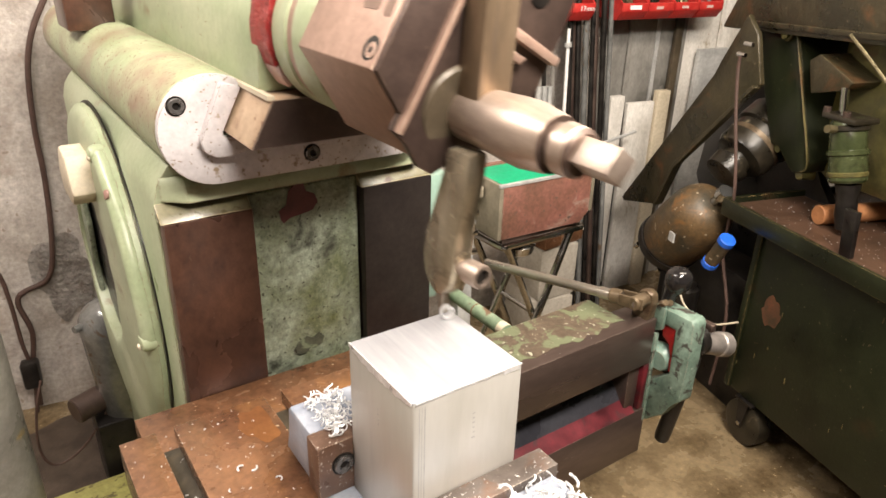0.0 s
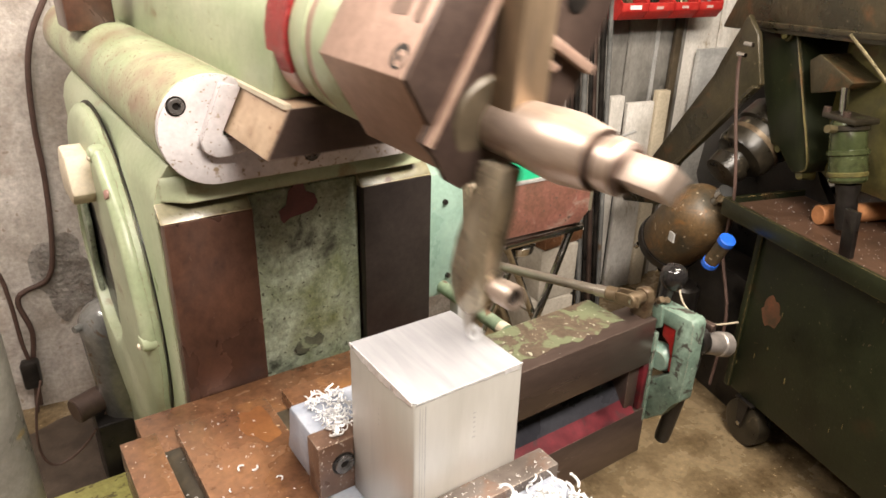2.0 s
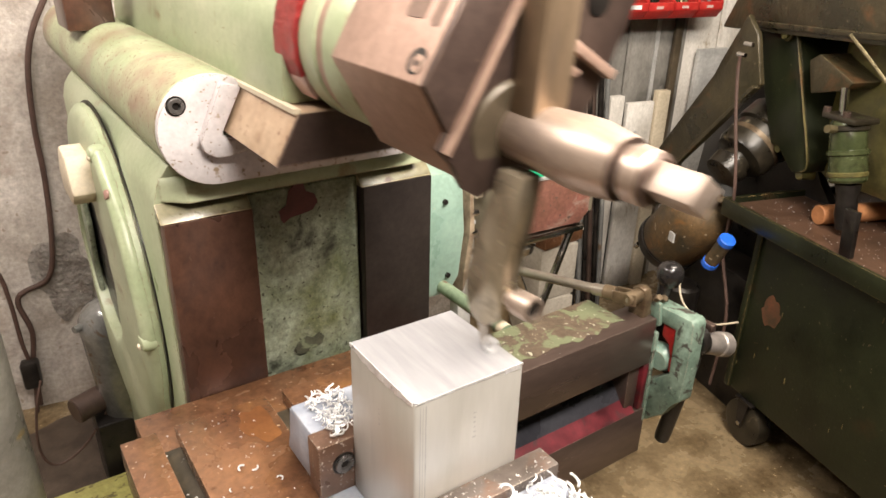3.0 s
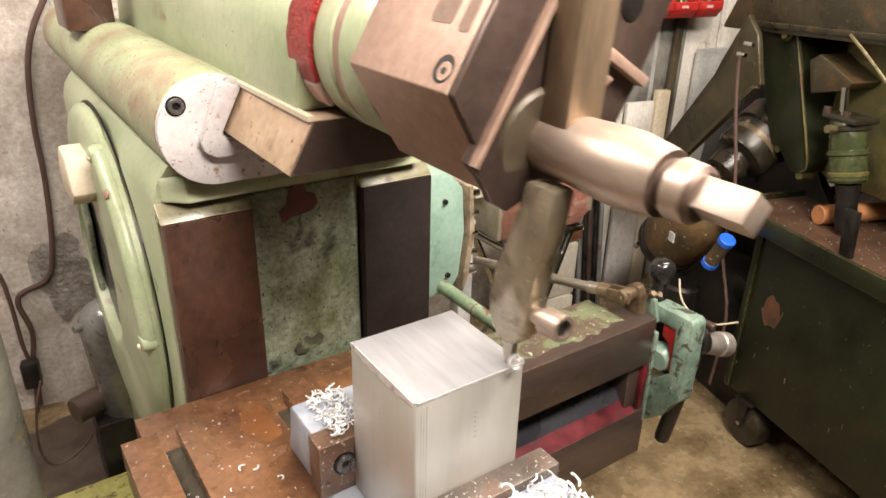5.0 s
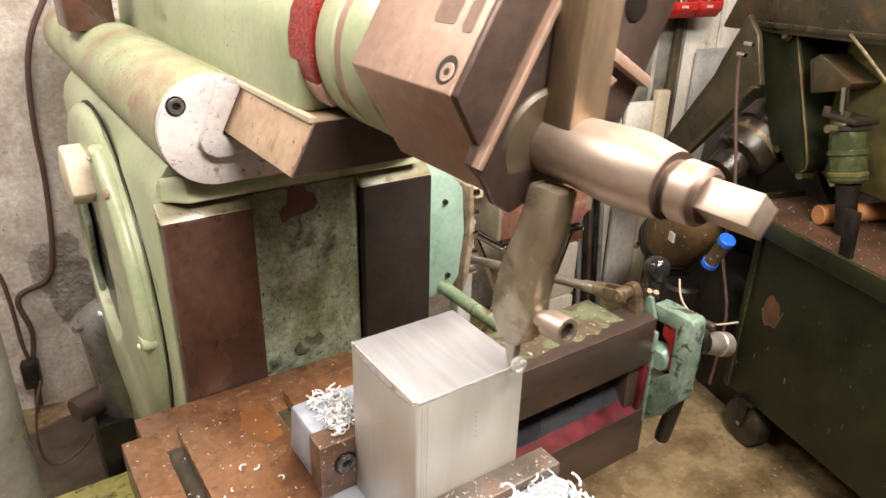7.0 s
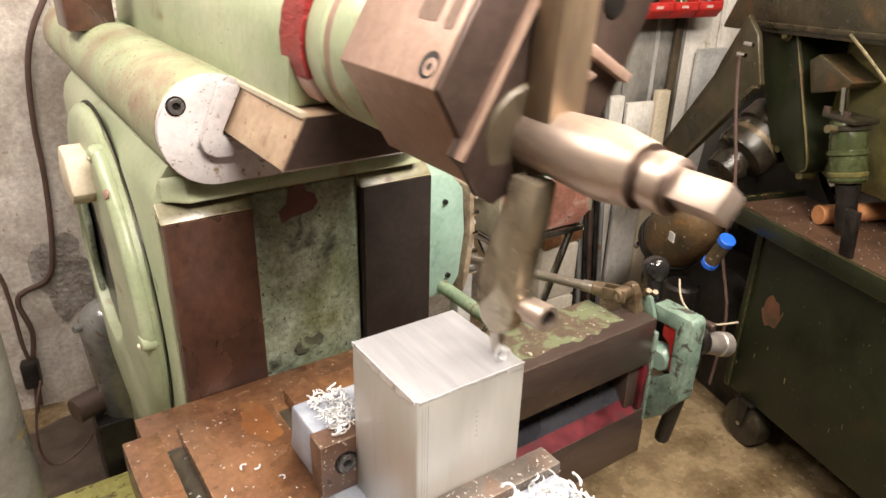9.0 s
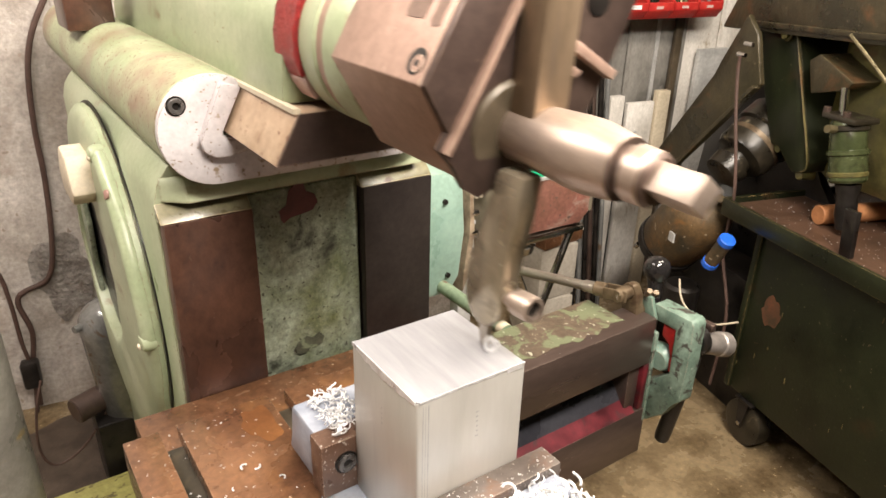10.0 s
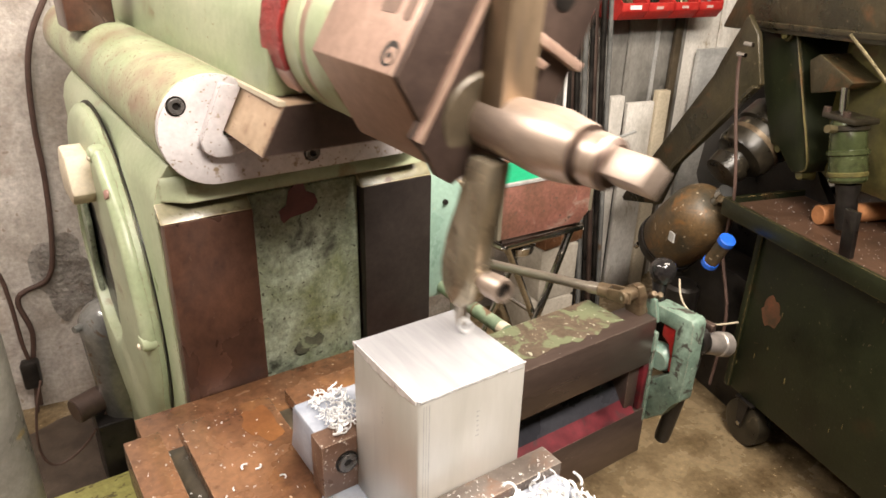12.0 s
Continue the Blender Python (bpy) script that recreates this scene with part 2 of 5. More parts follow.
RUBBER = material("brown rubber cable", (0.055, 0.03, 0.022), (0.09, 0.05, 0.038), 30, 0.6, 0, 0.1)
WHITE = material("white label", (0.75, 0.74, 0.72), (0.82, 0.81, 0.8), 30, 0.6, 0, 0.05)
YELLOW = material("oily yellow green base paint", (0.24, 0.22, 0.06), (0.42, 0.40, 0.14), 25, 0.5, 0, 0.5, (0.10, 0.08, 0.03), 0.58, 30)
GREY_PAINT = material("grey hammered paint", (0.20, 0.185, 0.165), (0.33, 0.31, 0.28), 9, 0.32, 0.1, 0.12, (0.34, 0.22, 0.06), 0.66, 12, soft=0.08)
CREAM = material("dirty cream paint", (0.52, 0.45, 0.33), (0.62, 0.54, 0.41), 10, 0.5, 0, 0.2, (0.35, 0.12, 0.07), 0.68, 14)
CHANNEL_ARM = material("dark brown olive channel steel", (0.022, 0.019, 0.010), (0.054, 0.042, 0.021), 8, 0.32, 0.1, 0.6, (0.10, 0.045, 0.018), 0.57, 10, lump=2.0, spec=0.45, soft=0.12, speck=((0.10, 0.08, 0.055), 0.72, 90), edge=((0.13, 0.10, 0.05), 0.004))
DECK = material("brown iron under flaking green paint", (0.085, 0.062, 0.042), (0.15, 0.11, 0.075), 12, 0.45, 0.1, 0.3, (0.135, 0.15, 0.085), 0.465, 15, dark=0.55, soft=0.04, swirl=0.8, speck=((0.36, 0.35, 0.27), 0.66, 110))
TEAL_SMOOTH = material("smooth pale blue green enamel", (0.20, 0.31, 0.255), (0.29, 0.41, 0.345), 8, 0.32, 0, 0.15, (0.10, 0.14, 0.115), 0.64, 12, dark=0.82, soft=0.15, edge=((0.36, 0.28, 0.18), 0.004))
GASKET = material("oily brown gasket", (0.14, 0.10, 0.065), (0.34, 0.27, 0.19), 40, 0.5, 0, 0.3)
WORN_GREEN = material("worn green shaft paint", (0.16, 0.22, 0.14), (0.28, 0.35, 0.24), 14, 0.4, 0, 0.2, (0.14, 0.085, 0.05), 0.55, 14, dark=0.7, soft=0.05)
BAKELITE = material("polished black plastic", (0.012, 0.011, 0.011), (0.02, 0.018, 0.018), 20, 0.12, 0, 0.02)
JAW_DARK = material("dusty dark jaw steel", (0.085, 0.068, 0.058), (0.15, 0.125, 0.11), 18, 0.4, 0.3, 0.25, (0.13, 0.075, 0.05), 0.58, 20, soft=0.1, speck=((0.36, 0.33, 0.30), 0.66, 260), edge=((0.40, 0.33, 0.27), 0.002))
SLOT = material("oily slot dirt darkened for shade", (0.022, 0.018, 0.011), (0.085, 0.065, 0.038), 25, 0.5, 0, 0.4, (0.16, 0.10, 0.05), 0.66, 50)
DISC = material("dull olive brown flange steel", (0.065, 0.05, 0.032), (0.115, 0.09, 0.058), 12, 0.45, 0.15, 0.06)
OIL = material("amber oil film", (0.125, 0.052, 0.022), (0.185, 0.08, 0.03), 9, 0.06, 0, 0.02, spec=0.8)
# Glow of the added ceiling tubes.
TUBE_GLASS = bpy.data.materials.new("lit tube")
TUBE_GLASS.use_nodes = True
TUBE_GLASS.node_tree.nodes["Principled BSDF"].inputs["Emission Color"].default_value = (1, 0.95, 0.85, 1)
TUBE_GLASS.node_tree.nodes["Principled BSDF"].inputs["Emission Strength"].default_value = 3.0


# ---- mesh helpers ----
def box(x0, x1, y0, y1, z0, z1, bev=0.0, bm=None, m=None):
    out = bm or bmesh.new()
    b = bmesh.new()
    bmesh.ops.create_cube(b, size=1.0)
    for v in b.verts:
        v.co = Vector(((x0 + x1) / 2 + v.co.x * (x1 - x0), (y0 + y1) / 2 + v.co.y * (y1 - y0), (z0 + z1) / 2 + v.co.z * (z1 - z0)))
    if bev:
        bmesh.ops.bevel(b, geom=b.edges[:], offset=bev, segments=2, profile=0.5, affect="EDGES")
    return absorb(out, b, m)


def absorb(out, b, m=None):
    """Adds b to out, moved by m."""
    if m is not None:
        bmesh.ops.transform(b, matrix=m, verts=b.verts)
    me = bpy.data.meshes.new("tmp")
    b.to_mesh(me)
    out.from_mesh(me)
    bpy.data.meshes.remove(me)
    b.free()
    return out


def prism(poly, axis, a0, a1, bev=0.0, bm=None, m=None):
    """A polygon in the two other axes (x y z order), drawn out along axis from a0 to a1."""
    out = bm or bmesh.new()
    b = bmesh.new()

    def at(p, a):
        return {"x": (a, p[0], p[1]), "y": (p[0], a, p[1]), "z": (p[0], p[1], a)}[axis]

    lo = [b.verts.new(at(p, a0)) for p in poly]
    hi = [b.verts.new(at(p, a1)) for p in poly]
    b.faces.new(lo)
    b.faces.new(hi[::-1])
    for i in range(len(poly)):
        j = (i + 1) % len(poly)
        b.faces.new((lo[j], lo[i], hi[i], hi[j]))
    bmesh.ops.recalc_face_normals(b, faces=b.faces[:])
    if bev:
        edges = [e for e in b.edges if len(e.link_faces) == 2 and e.calc_face_angle(0) > 0.5]
        bmesh.ops.bevel(b, geom=edges, offset=bev, segments=2, profile=0.5, affect="EDGES")
    return absorb(out, b, m)


def lathe(profile, p0, p1, seg=32, bm=None, caps=True):
    """Turns (distance along p0 to p1 as a share of it, radius) pairs round that line."""
    out = bm or bmesh.new()
    b = bmesh.new()
    p0, p1 = Vector(p0), Vector(p1)
    d = p1 - p0
    q = d.to_track_quat("Z", "Y")
    rings = []
    for s, r in profile:
        c = p0 + d * s
        rings.append([b.verts.new(c + q @ Vector((r * math.cos(2 * math.pi * k / seg), r * math.sin(2 * math.pi * k / seg), 0))) for k in range(seg)])
    for a, c in zip(rings, rings[1:]):
        for k in range(seg):
            b.faces.new((a[k], a[(k + 1) % seg], c[(k + 1) % seg], c[k]))
    if caps:
        b.faces.new(rings[0][::-1])
        b.faces.new(rings[-1])
    bmesh.ops.recalc_face_normals(b, faces=b.faces[:])
    return absorb(out, b)


def cyl(p0, p1, r, r1=None, seg=24, bm=None, bev=0.0):
    r1 = r if r1 is None else r1
    n = (Vector(p1) - Vector(p0)).length
    e = min(bev / n, 0.4) if bev else 0
    prof = [(0, r - bev), (e, r), (1 - e, r1), (1, r1 - bev)] if bev else [(0, r), (1, r1)]
    return lathe(prof, p0, p1, seg, bm)


def tube(pts, r, seg=10, bm=None, smooth=6):
    """A round cable or bent bar along a soft line through the points."""
    out = bm or bmesh.new()
    b = bmesh.new()
    p = [Vector(v) for v in pts]
    line = []
    for i in range(len(p) - 1):
        a, c, d, e = p[max(i - 1, 0)], p[i], p[i + 1], p[min(i + 2, len(p) - 1)]
        for k in range(smooth):
            t = k / smooth
            line.append(0.5 * (2 * c + (d - a) * t + (2 * a - 5 * c + 4 * d - e) * t * t + (3 * c - a - 3 * d + e) * t ** 3))
    line.append(p[-1])
    rings = []
    for i, c in enumerate(line):
        d = line[min(i + 1, len(line) - 1)] - line[max(i - 1, 0)]
        q = d.to_track_quat("Z", "Y")
        rings.append([b.verts.new(c + q @ Vector((r * math.cos(2 * math.pi * k / seg), r * math.sin(2 * math.pi * k / seg), 0))) for k in range(seg)])
    for a, c in zip(rings, rings[1:]):
        off = min(range(seg), key=lambda o: (a[0].co - c[o].co).length)
        for k in range(seg):
            b.faces.new((a[k], a[(k + 1) % seg], c[(k + 1 + off) % seg], c[(k + off) % seg]))
    b.faces.new(rings[0][::-1])
    b.faces.new(rings[-1])
    bmesh.ops.recalc_face_normals(b, faces=b.faces[:])
    return absorb(out, b)


def arc(cx, cz, r, a0, a1, n=16):
    return [(cx + r * math.cos(radians(a0 + (a1 - a0) * k / n)), cz + r * math.sin(radians(a0 + (a1 - a0) * k / n))) for k in range(n + 1)]


def roughen(bm, amount, size, seed=0.0):
    for v in bm.verts:
        n = noise.noise_vector(v.co * size + Vector((seed, seed * 2, 0)))
        v.co += n * amount
    return bm


def mesh_of(name, bm, mat):
    me = bpy.data.meshes.new(name)
    bm.to_mesh(me)
    bm.free()
    me.polygons.foreach_set("use_smooth", [True] * len(me.polygons))
    me.set_sharp_from_angle(angle=radians(32))
    me.materials.append(mat)
    return me


FRAME = [Matrix.Identity(4)]  # the transform applied to a machine's parts while they are built
SHAPER = Matrix.Translation((0.0191, 0.03, -0.10)) @ Matrix.Scale(1.073, 4)  # grows column and feed gear about the camera's eye, to fit its view


def thing(name, at, label, category, group="", kind=""):
    """An Empty at the base of a thing; its parts are built in world metres."""
    ob = new(name)
    ob.location = FRAME[0] @ Vector(at)
    ob.empty_display_size = 0.05
    return tagged(ob, label, category, group, kind)


def root_of(ob):
    return ob if ob.parent is None else root_of(ob.parent)


def part(name, bm, mat, parent, label=""):
    """One mesh under a thing or a part, given in world metres."""
    bmesh.ops.transform(bm, matrix=Matrix.Translation(-Vector(root_of(parent).location)) @ FRAME[0], verts=bm.verts)
    ob = new(name, mesh_of(name, bm, mat))
    ob.parent = parent
    return tagged(ob, label)


def solid(name, bm, mat, label, category="", group="", kind="", at=None):
    """A thing made of one mesh."""
    at = Vector(at) if at else Vector((0, 0, 0))
    bmesh.ops.translate(bm, verts=bm.verts, vec=-at)
    ob = new(name, mesh_of(name, bm, mat))
    ob.location = at
    return tagged(ob, label, category, group, kind)


def socket_screw(parent, c, r, ry="y", name="cap_screw"):
    """A socket-head screw set flush in its recess, facing -y."""
    x, y, z = c
    b = lathe([(0.0, r), (0.9, r), (1.0, r * 0.9), (1.0, r * 0.52), (0.66, r * 0.48), (0.66, 0.0005)], (x, y + 0.006, z), (x, y - 0.004, z), 6 * 4, caps=False)
    ob = part(name, b, SCREW, parent, "oiled socket head screw")
    # Black ring and hexagon put the recess's shade into colour.
    dark = lathe([(0, r * 1.22), (1, r * 1.22), (1, r * 1.02), (0, r * 1.02)], (x, y + 0.004, z), (x, y - 0.0008, z), 24, caps=False)
    dark = cyl((x, y - 0.0003, z), (x, y - 0.0009, z), r * 0.47, seg=6, bm=dark)
    part(name + "_recess", dark, BLACK_STEEL, parent, "black lining for the screw recess's shade")
    return ob


# ---- room ----
WALL_A, WALL_D = Vector((-0.2, 1.72, 0)), Vector((2.2, -0.32, 0)).normalized()
WALL_N = Vector((-WALL_D.y * -1, -WALL_D.x, 0))
WALL_M = Matrix(((WALL_D.x, -WALL_N.x, 0, WALL_A.x), (WALL_D.y, -WALL_N.y, 0, WALL_A.y), (0, 0, 1, 0), (0, 0, 0, 1)))


def on_wall(ob):
    """Places a thing built in the wall's own space: x along it, y into it, z up."""
    ob.matrix_basis = WALL_M @ ob.matrix_basis
    return ob


solid("floor", box(-2.2, 4.2, -2.6, 2.6, -0.12, 0.0), FLOOR, "oily brown concrete workshop floor", kind="structure")
solid("ceiling", box(-2.2, 4.2, -2.6, 2.6, 2.5, 2.6), CONCRETE, "grey concrete ceiling", kind="structure")
on_wall(solid("wall_north", box(-2.2, 4.6, 0.0, 0.2, 0.0, 2.5), CONCRETE, "stained rough grey concrete wall", kind="structure"))
# West wall is unseen, kept pale to throw fill light from the left.
solid("unseen_wall_west", box(-2.2, -2.0, -2.6, 2.6, 0.0, 2.5), CONCRETE, "stained grey concrete wall", kind="structure")
# South and east walls are unseen, made dark for the steel to reflect.
solid("unseen_wall_south", box(-2.0, 4.0, -2.6, -2.4, 0.0, 2.5), DARK_WALL, "dark wall out of view, for the steel to reflect", kind="structure")
solid("unseen_wall_east", box(4.0, 4.2, -2.4, 2.6, 0.0, 2.5), DARK_WALL, "dark wall out of view, for the steel to reflect", kind="structure")


# Fixtures added out of view to go with the added lights.
def ceiling_tube(x, y, m=None):
    lamp = thing("unseen_ceiling_light", (x, y, 2.5), "long white tube light added on the ceiling, out of view", "lamp", "ceiling lights")
    part("housing", box(x - 0.62, x + 0.62, y - 0.05, y + 0.05, 2.44, 2.5, 0.006), WHITE, lamp)
    part("tube", cyl((x - 0.6, y, 2.42), (x + 0.6, y, 2.42), 0.013, seg=12), TUBE_GLASS, lamp, "glowing glass tube")


ceiling_tube(0.20, -0.70)
ceiling_tube(-0.75, 0.85)
ceiling_tube(1.25, -0.05)


# ---- shaping machine: column ----
XR = 0.104  # centre line of the column, before SHAPER grows it
XC = 0.1307  # centre line of the ram


def build_column():
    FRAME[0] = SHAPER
    col = thing("shaping_machine_column", (XR, 0.8, 0.0935), "pale green cast iron shaper column with bare brown slideways, paint chipped", "machine column")
    part("casting", prism([(-0.098, 0.0935), (0.306, 0.0935), (0.306, 1.05), (0.285, 1.10), (-0.075, 1.10), (-0.092, 1.075), (-0.098, 1.05)], "y", 0.462, 1.2, 0.006), GREEN, col)
    # oily panel between the slideways
    part("front_panel", box(0.018, 0.186, 0.455, 0.466, 0.60, 1.045, 0.004), GREEN_OILY, col, "oil-stained green panel")
    part("slideway", box(-0.0945, 0.0205, 0.438, 0.47, 0.45, 1.03, 0.002), WAY, col, "reddish brown scraped slideway")
    # Right slideway takes a darker copy of the iron for the ram's shade.
    part("slideway", box(0.187, 0.306, 0.438, 0.47, 0.45, 1.03, 0.002), WAY_SHADED, col, "scraped slideway, ram shade put into its dark brown")
    # sloping ledges above the slideways
    for x0, x1 in ((-0.098, 0.02), (0.184, 0.306)):
        part("ledge", prism([(0.439, 1.0305), (0.462, 1.0305), (0.462, 1.052), (0.456, 1.0475), (0.447, 1.0395)], "x", x0, x1, 0.0015), LEDGE, col, "grimy sloping ledge")
    # hollow fillet under the ram housing
    hollow = [(0.463, 1.054)] + [(0.438 + 0.022 * (1 - math.sin(radians(a))), 1.084 - 0.030 * (1 - math.cos(radians(a)))) for a in range(90, -1, -10)] + [(0.463, 1.084)]
    blend = prism(hollow, "x", -0.060, 0.286)
    for v in prism(hollow, "x", -0.0880, -0.0598, bm=blend).verts:
        if v.co.x < -0.08:
            v.co.y = 0.463 - (0.463 - v.co.y) * 0.12
    part("fillet", roughen(blend, 0.0006, 30), GREEN, col, "glossy hollow fillet")
    # torn paint showing primer
    pts = [(0.062, 1.013), (0.073, 1.02), (0.078, 1.04), (0.092, 1.052), (0.100, 1.05), (0.104, 1.036), (0.116, 1.03), (0.121, 1.018), (0.112, 1.006), (0.094, 1.003), (0.078, 1.001), (0.068, 0.994), (0.064, 1.0)]
    part("bare_patch", prism(pts, "y", 0.4535, 0.456), PRIMER, col, "dark red primer under lost paint")
    smear = [(0.068, 0.782), (0.076, 0.794), (0.091, 0.802), (0.101, 0.796), (0.112, 0.803), (0.12, 0.794), (0.116, 0.782), (0.104, 0.776), (0.096, 0.779), (0.087, 0.771), (0.076, 0.772)]
    part("oil_smear", prism(smear, "y", 0.4538, 0.456), SMEAR, col, "black oily smear on the panel")
    # ram housing, two long round barrels joined across
    part("housing", prism([(-0.02, 1.083), (0.228, 1.083), (0.228, 1.13), (-0.02, 1.13)], "y", 0.426, 1.3, 0.003), GREEN, col)
    for cx in (-0.024, 0.232):
        part("barrel", lathe([(0, 0.064), (0.004, 0.067), (0.99, 0.067), (1, 0.06)], (cx, 0.425, 1.148), (cx, 1.42, 1.148), 48), GREEN_DUSTY, col, "long round green guide barrel")
    left = arc(-0.024, 1.148, 0.067, 270, 62, 24)
    notch = [(0.010, 1.2), (-0.019, 1.146), (-0.012, 1.139)]
    poly = left + notch + [(2 * XR - x, z) for x, z in (left + notch)[::-1]]
    plate = part("end_plate", prism(poly, "y", 0.413, 0.425, 0.0015), PLATE, col, "silver painted guide end plate")
    step = [(-0.016, 1.207), (0.009, 1.2), (-0.0195, 1.146), (-0.012, 1.138), (0.02, 1.138), (0.02, 1.124), (-0.012, 1.117), (-0.03, 1.118), (-0.043, 1.126), (-0.047, 1.14), (-0.041, 1.153)]
    part("raised_lip", prism(step, "y", 0.400, 0.414, 0.004), PLATE, plate)
    for c in ((-0.0665, 0.413, 1.1825), (0.0985, 0.413, 1.1035)):
        socket_screw(plate, c, 0.0095)
    # round gear cover on the side: drum rim, inner ring, half-closed opening
    cy, cz, ro, ri = 0.832, 0.80, 0.303, 0.160
    prof = [(0, ro - 0.004), (0.1, ro - 0.004), (0.14, ro), (0.30, ro), (0.42, ro - 0.006), (0.52, ro - 0.018), (0.58, ro - 0.034), (0.60, ro - 0.05), (0.61, ri + 0.014), (0.57, ri + 0.004), (0.48, ri), (0, ri)]
    drum = lathe(prof, (-0.096, cy, cz), (-0.146, cy, cz), 96, caps=False)
    for v in drum.verts:  # the opening is moved off the centre, away from the front, to fit the camera's view
        r = math.hypot(v.co.y - cy, v.co.z - cz)
        v.co.y += 0.085 * min(max((ro - 0.05 - r) / (ro - 0.05 - ri), 0), 1)
    cover = part("gear_cover", roughen(drum, 0.0022, 22), GREEN, col, "large round pale green gear cover")
    # Gap and opening are shallow black discs; their shade is put into colour.
    part("cover_gap", lathe([(0, ro + 0.003), (1, ro + 0.003)], (-0.097, cy, cz), (-0.1, cy, cz), 96), BLACK_STEEL, cover, "black disc for the shaded gap")
    part("cover_recess", cyl((-0.097, cy + 0.085, cz), (-0.105, cy + 0.085, cz), ri + 0.004, seg=48), BLACK_STEEL, cover, "black disc for the shaded opening inside the cover")
    half = [(cy + 0.19, cz - 0.13), (cy + 0.20, cz - 0.05), (cy + 0.185, cz + 0.03), (cy + 0.205, cz + 0.09), (cy + 0.195, cz + 0.12)] + arc(cy + 0.085, cz, 0.175, 80, -80, 20)
    part("inner_shield", roughen(prism(half, "x", -0.121, -0.110, 0.003), 0.002, 40), GREEN_OILY, cover, "grimy pale green inner shield")
    # raised round bead along the rim between two chipped lugs
    rim_at = lambda a, r, x: Vector((x, cy + r * math.cos(radians(a)), cz + r * math.sin(radians(a))))
    part("rim_bead", tube([rim_at(a, ro - 0.013, -0.1165) for a in range(118, 179, 6)], 0.0135, 16, smooth=3), GREEN, cover, "raised rounded bead on the rim")
    for a in (117, 177):
        part("lug", roughen(lathe([(0, 0.0150), (0.6, 0.0145), (0.9, 0.011), (1, 0.005)], rim_at(a, ro - 0.014, -0.110), rim_at(a, ro - 0.012, -0.1325), 18), 0.0022, 60), GREEN, cover, "chipped cast lug")
        part("lug_chip", roughen(lathe([(0, 0.006), (0.7, 0.005), (1, 0.002)], rim_at(a + 1, ro - 0.014, -0.131), rim_at(a + 1, ro - 0.014, -0.1355), 10), 0.0015, 90), CREAM, cover, "bare chipped spot")
    spot = rim_at(133, ro - 0.004, -0.1255)
    part("bare_patch", roughen(lathe([(0, 0.0085), (0.8, 0.008), (1, 0.005)], spot, rim_at(133, ro - 0.003, -0.1292), 12), 0.0025, 60), CHIP_PINK, cover, "dull pink primer spot")
    part("clamp_block", prism([(0.74, 0.985), (0.765, 0.962), (0.85, 0.962), (0.865, 1.0), (0.82, 1.048), (0.765, 1.042)], "x", -0.160, -0.122, 0.006), CREAM, cover, "cream painted clamp block")
    FRAME[0] = Matrix.Identity(4)
    base = roughen(box(-0.31, 0.46, 0.3, 1.17, 0.0, 0.10, 0.01), 0.003, 8)
    part("base_flange", base, YELLOW, col, "oily yellow green base flange")
    return col


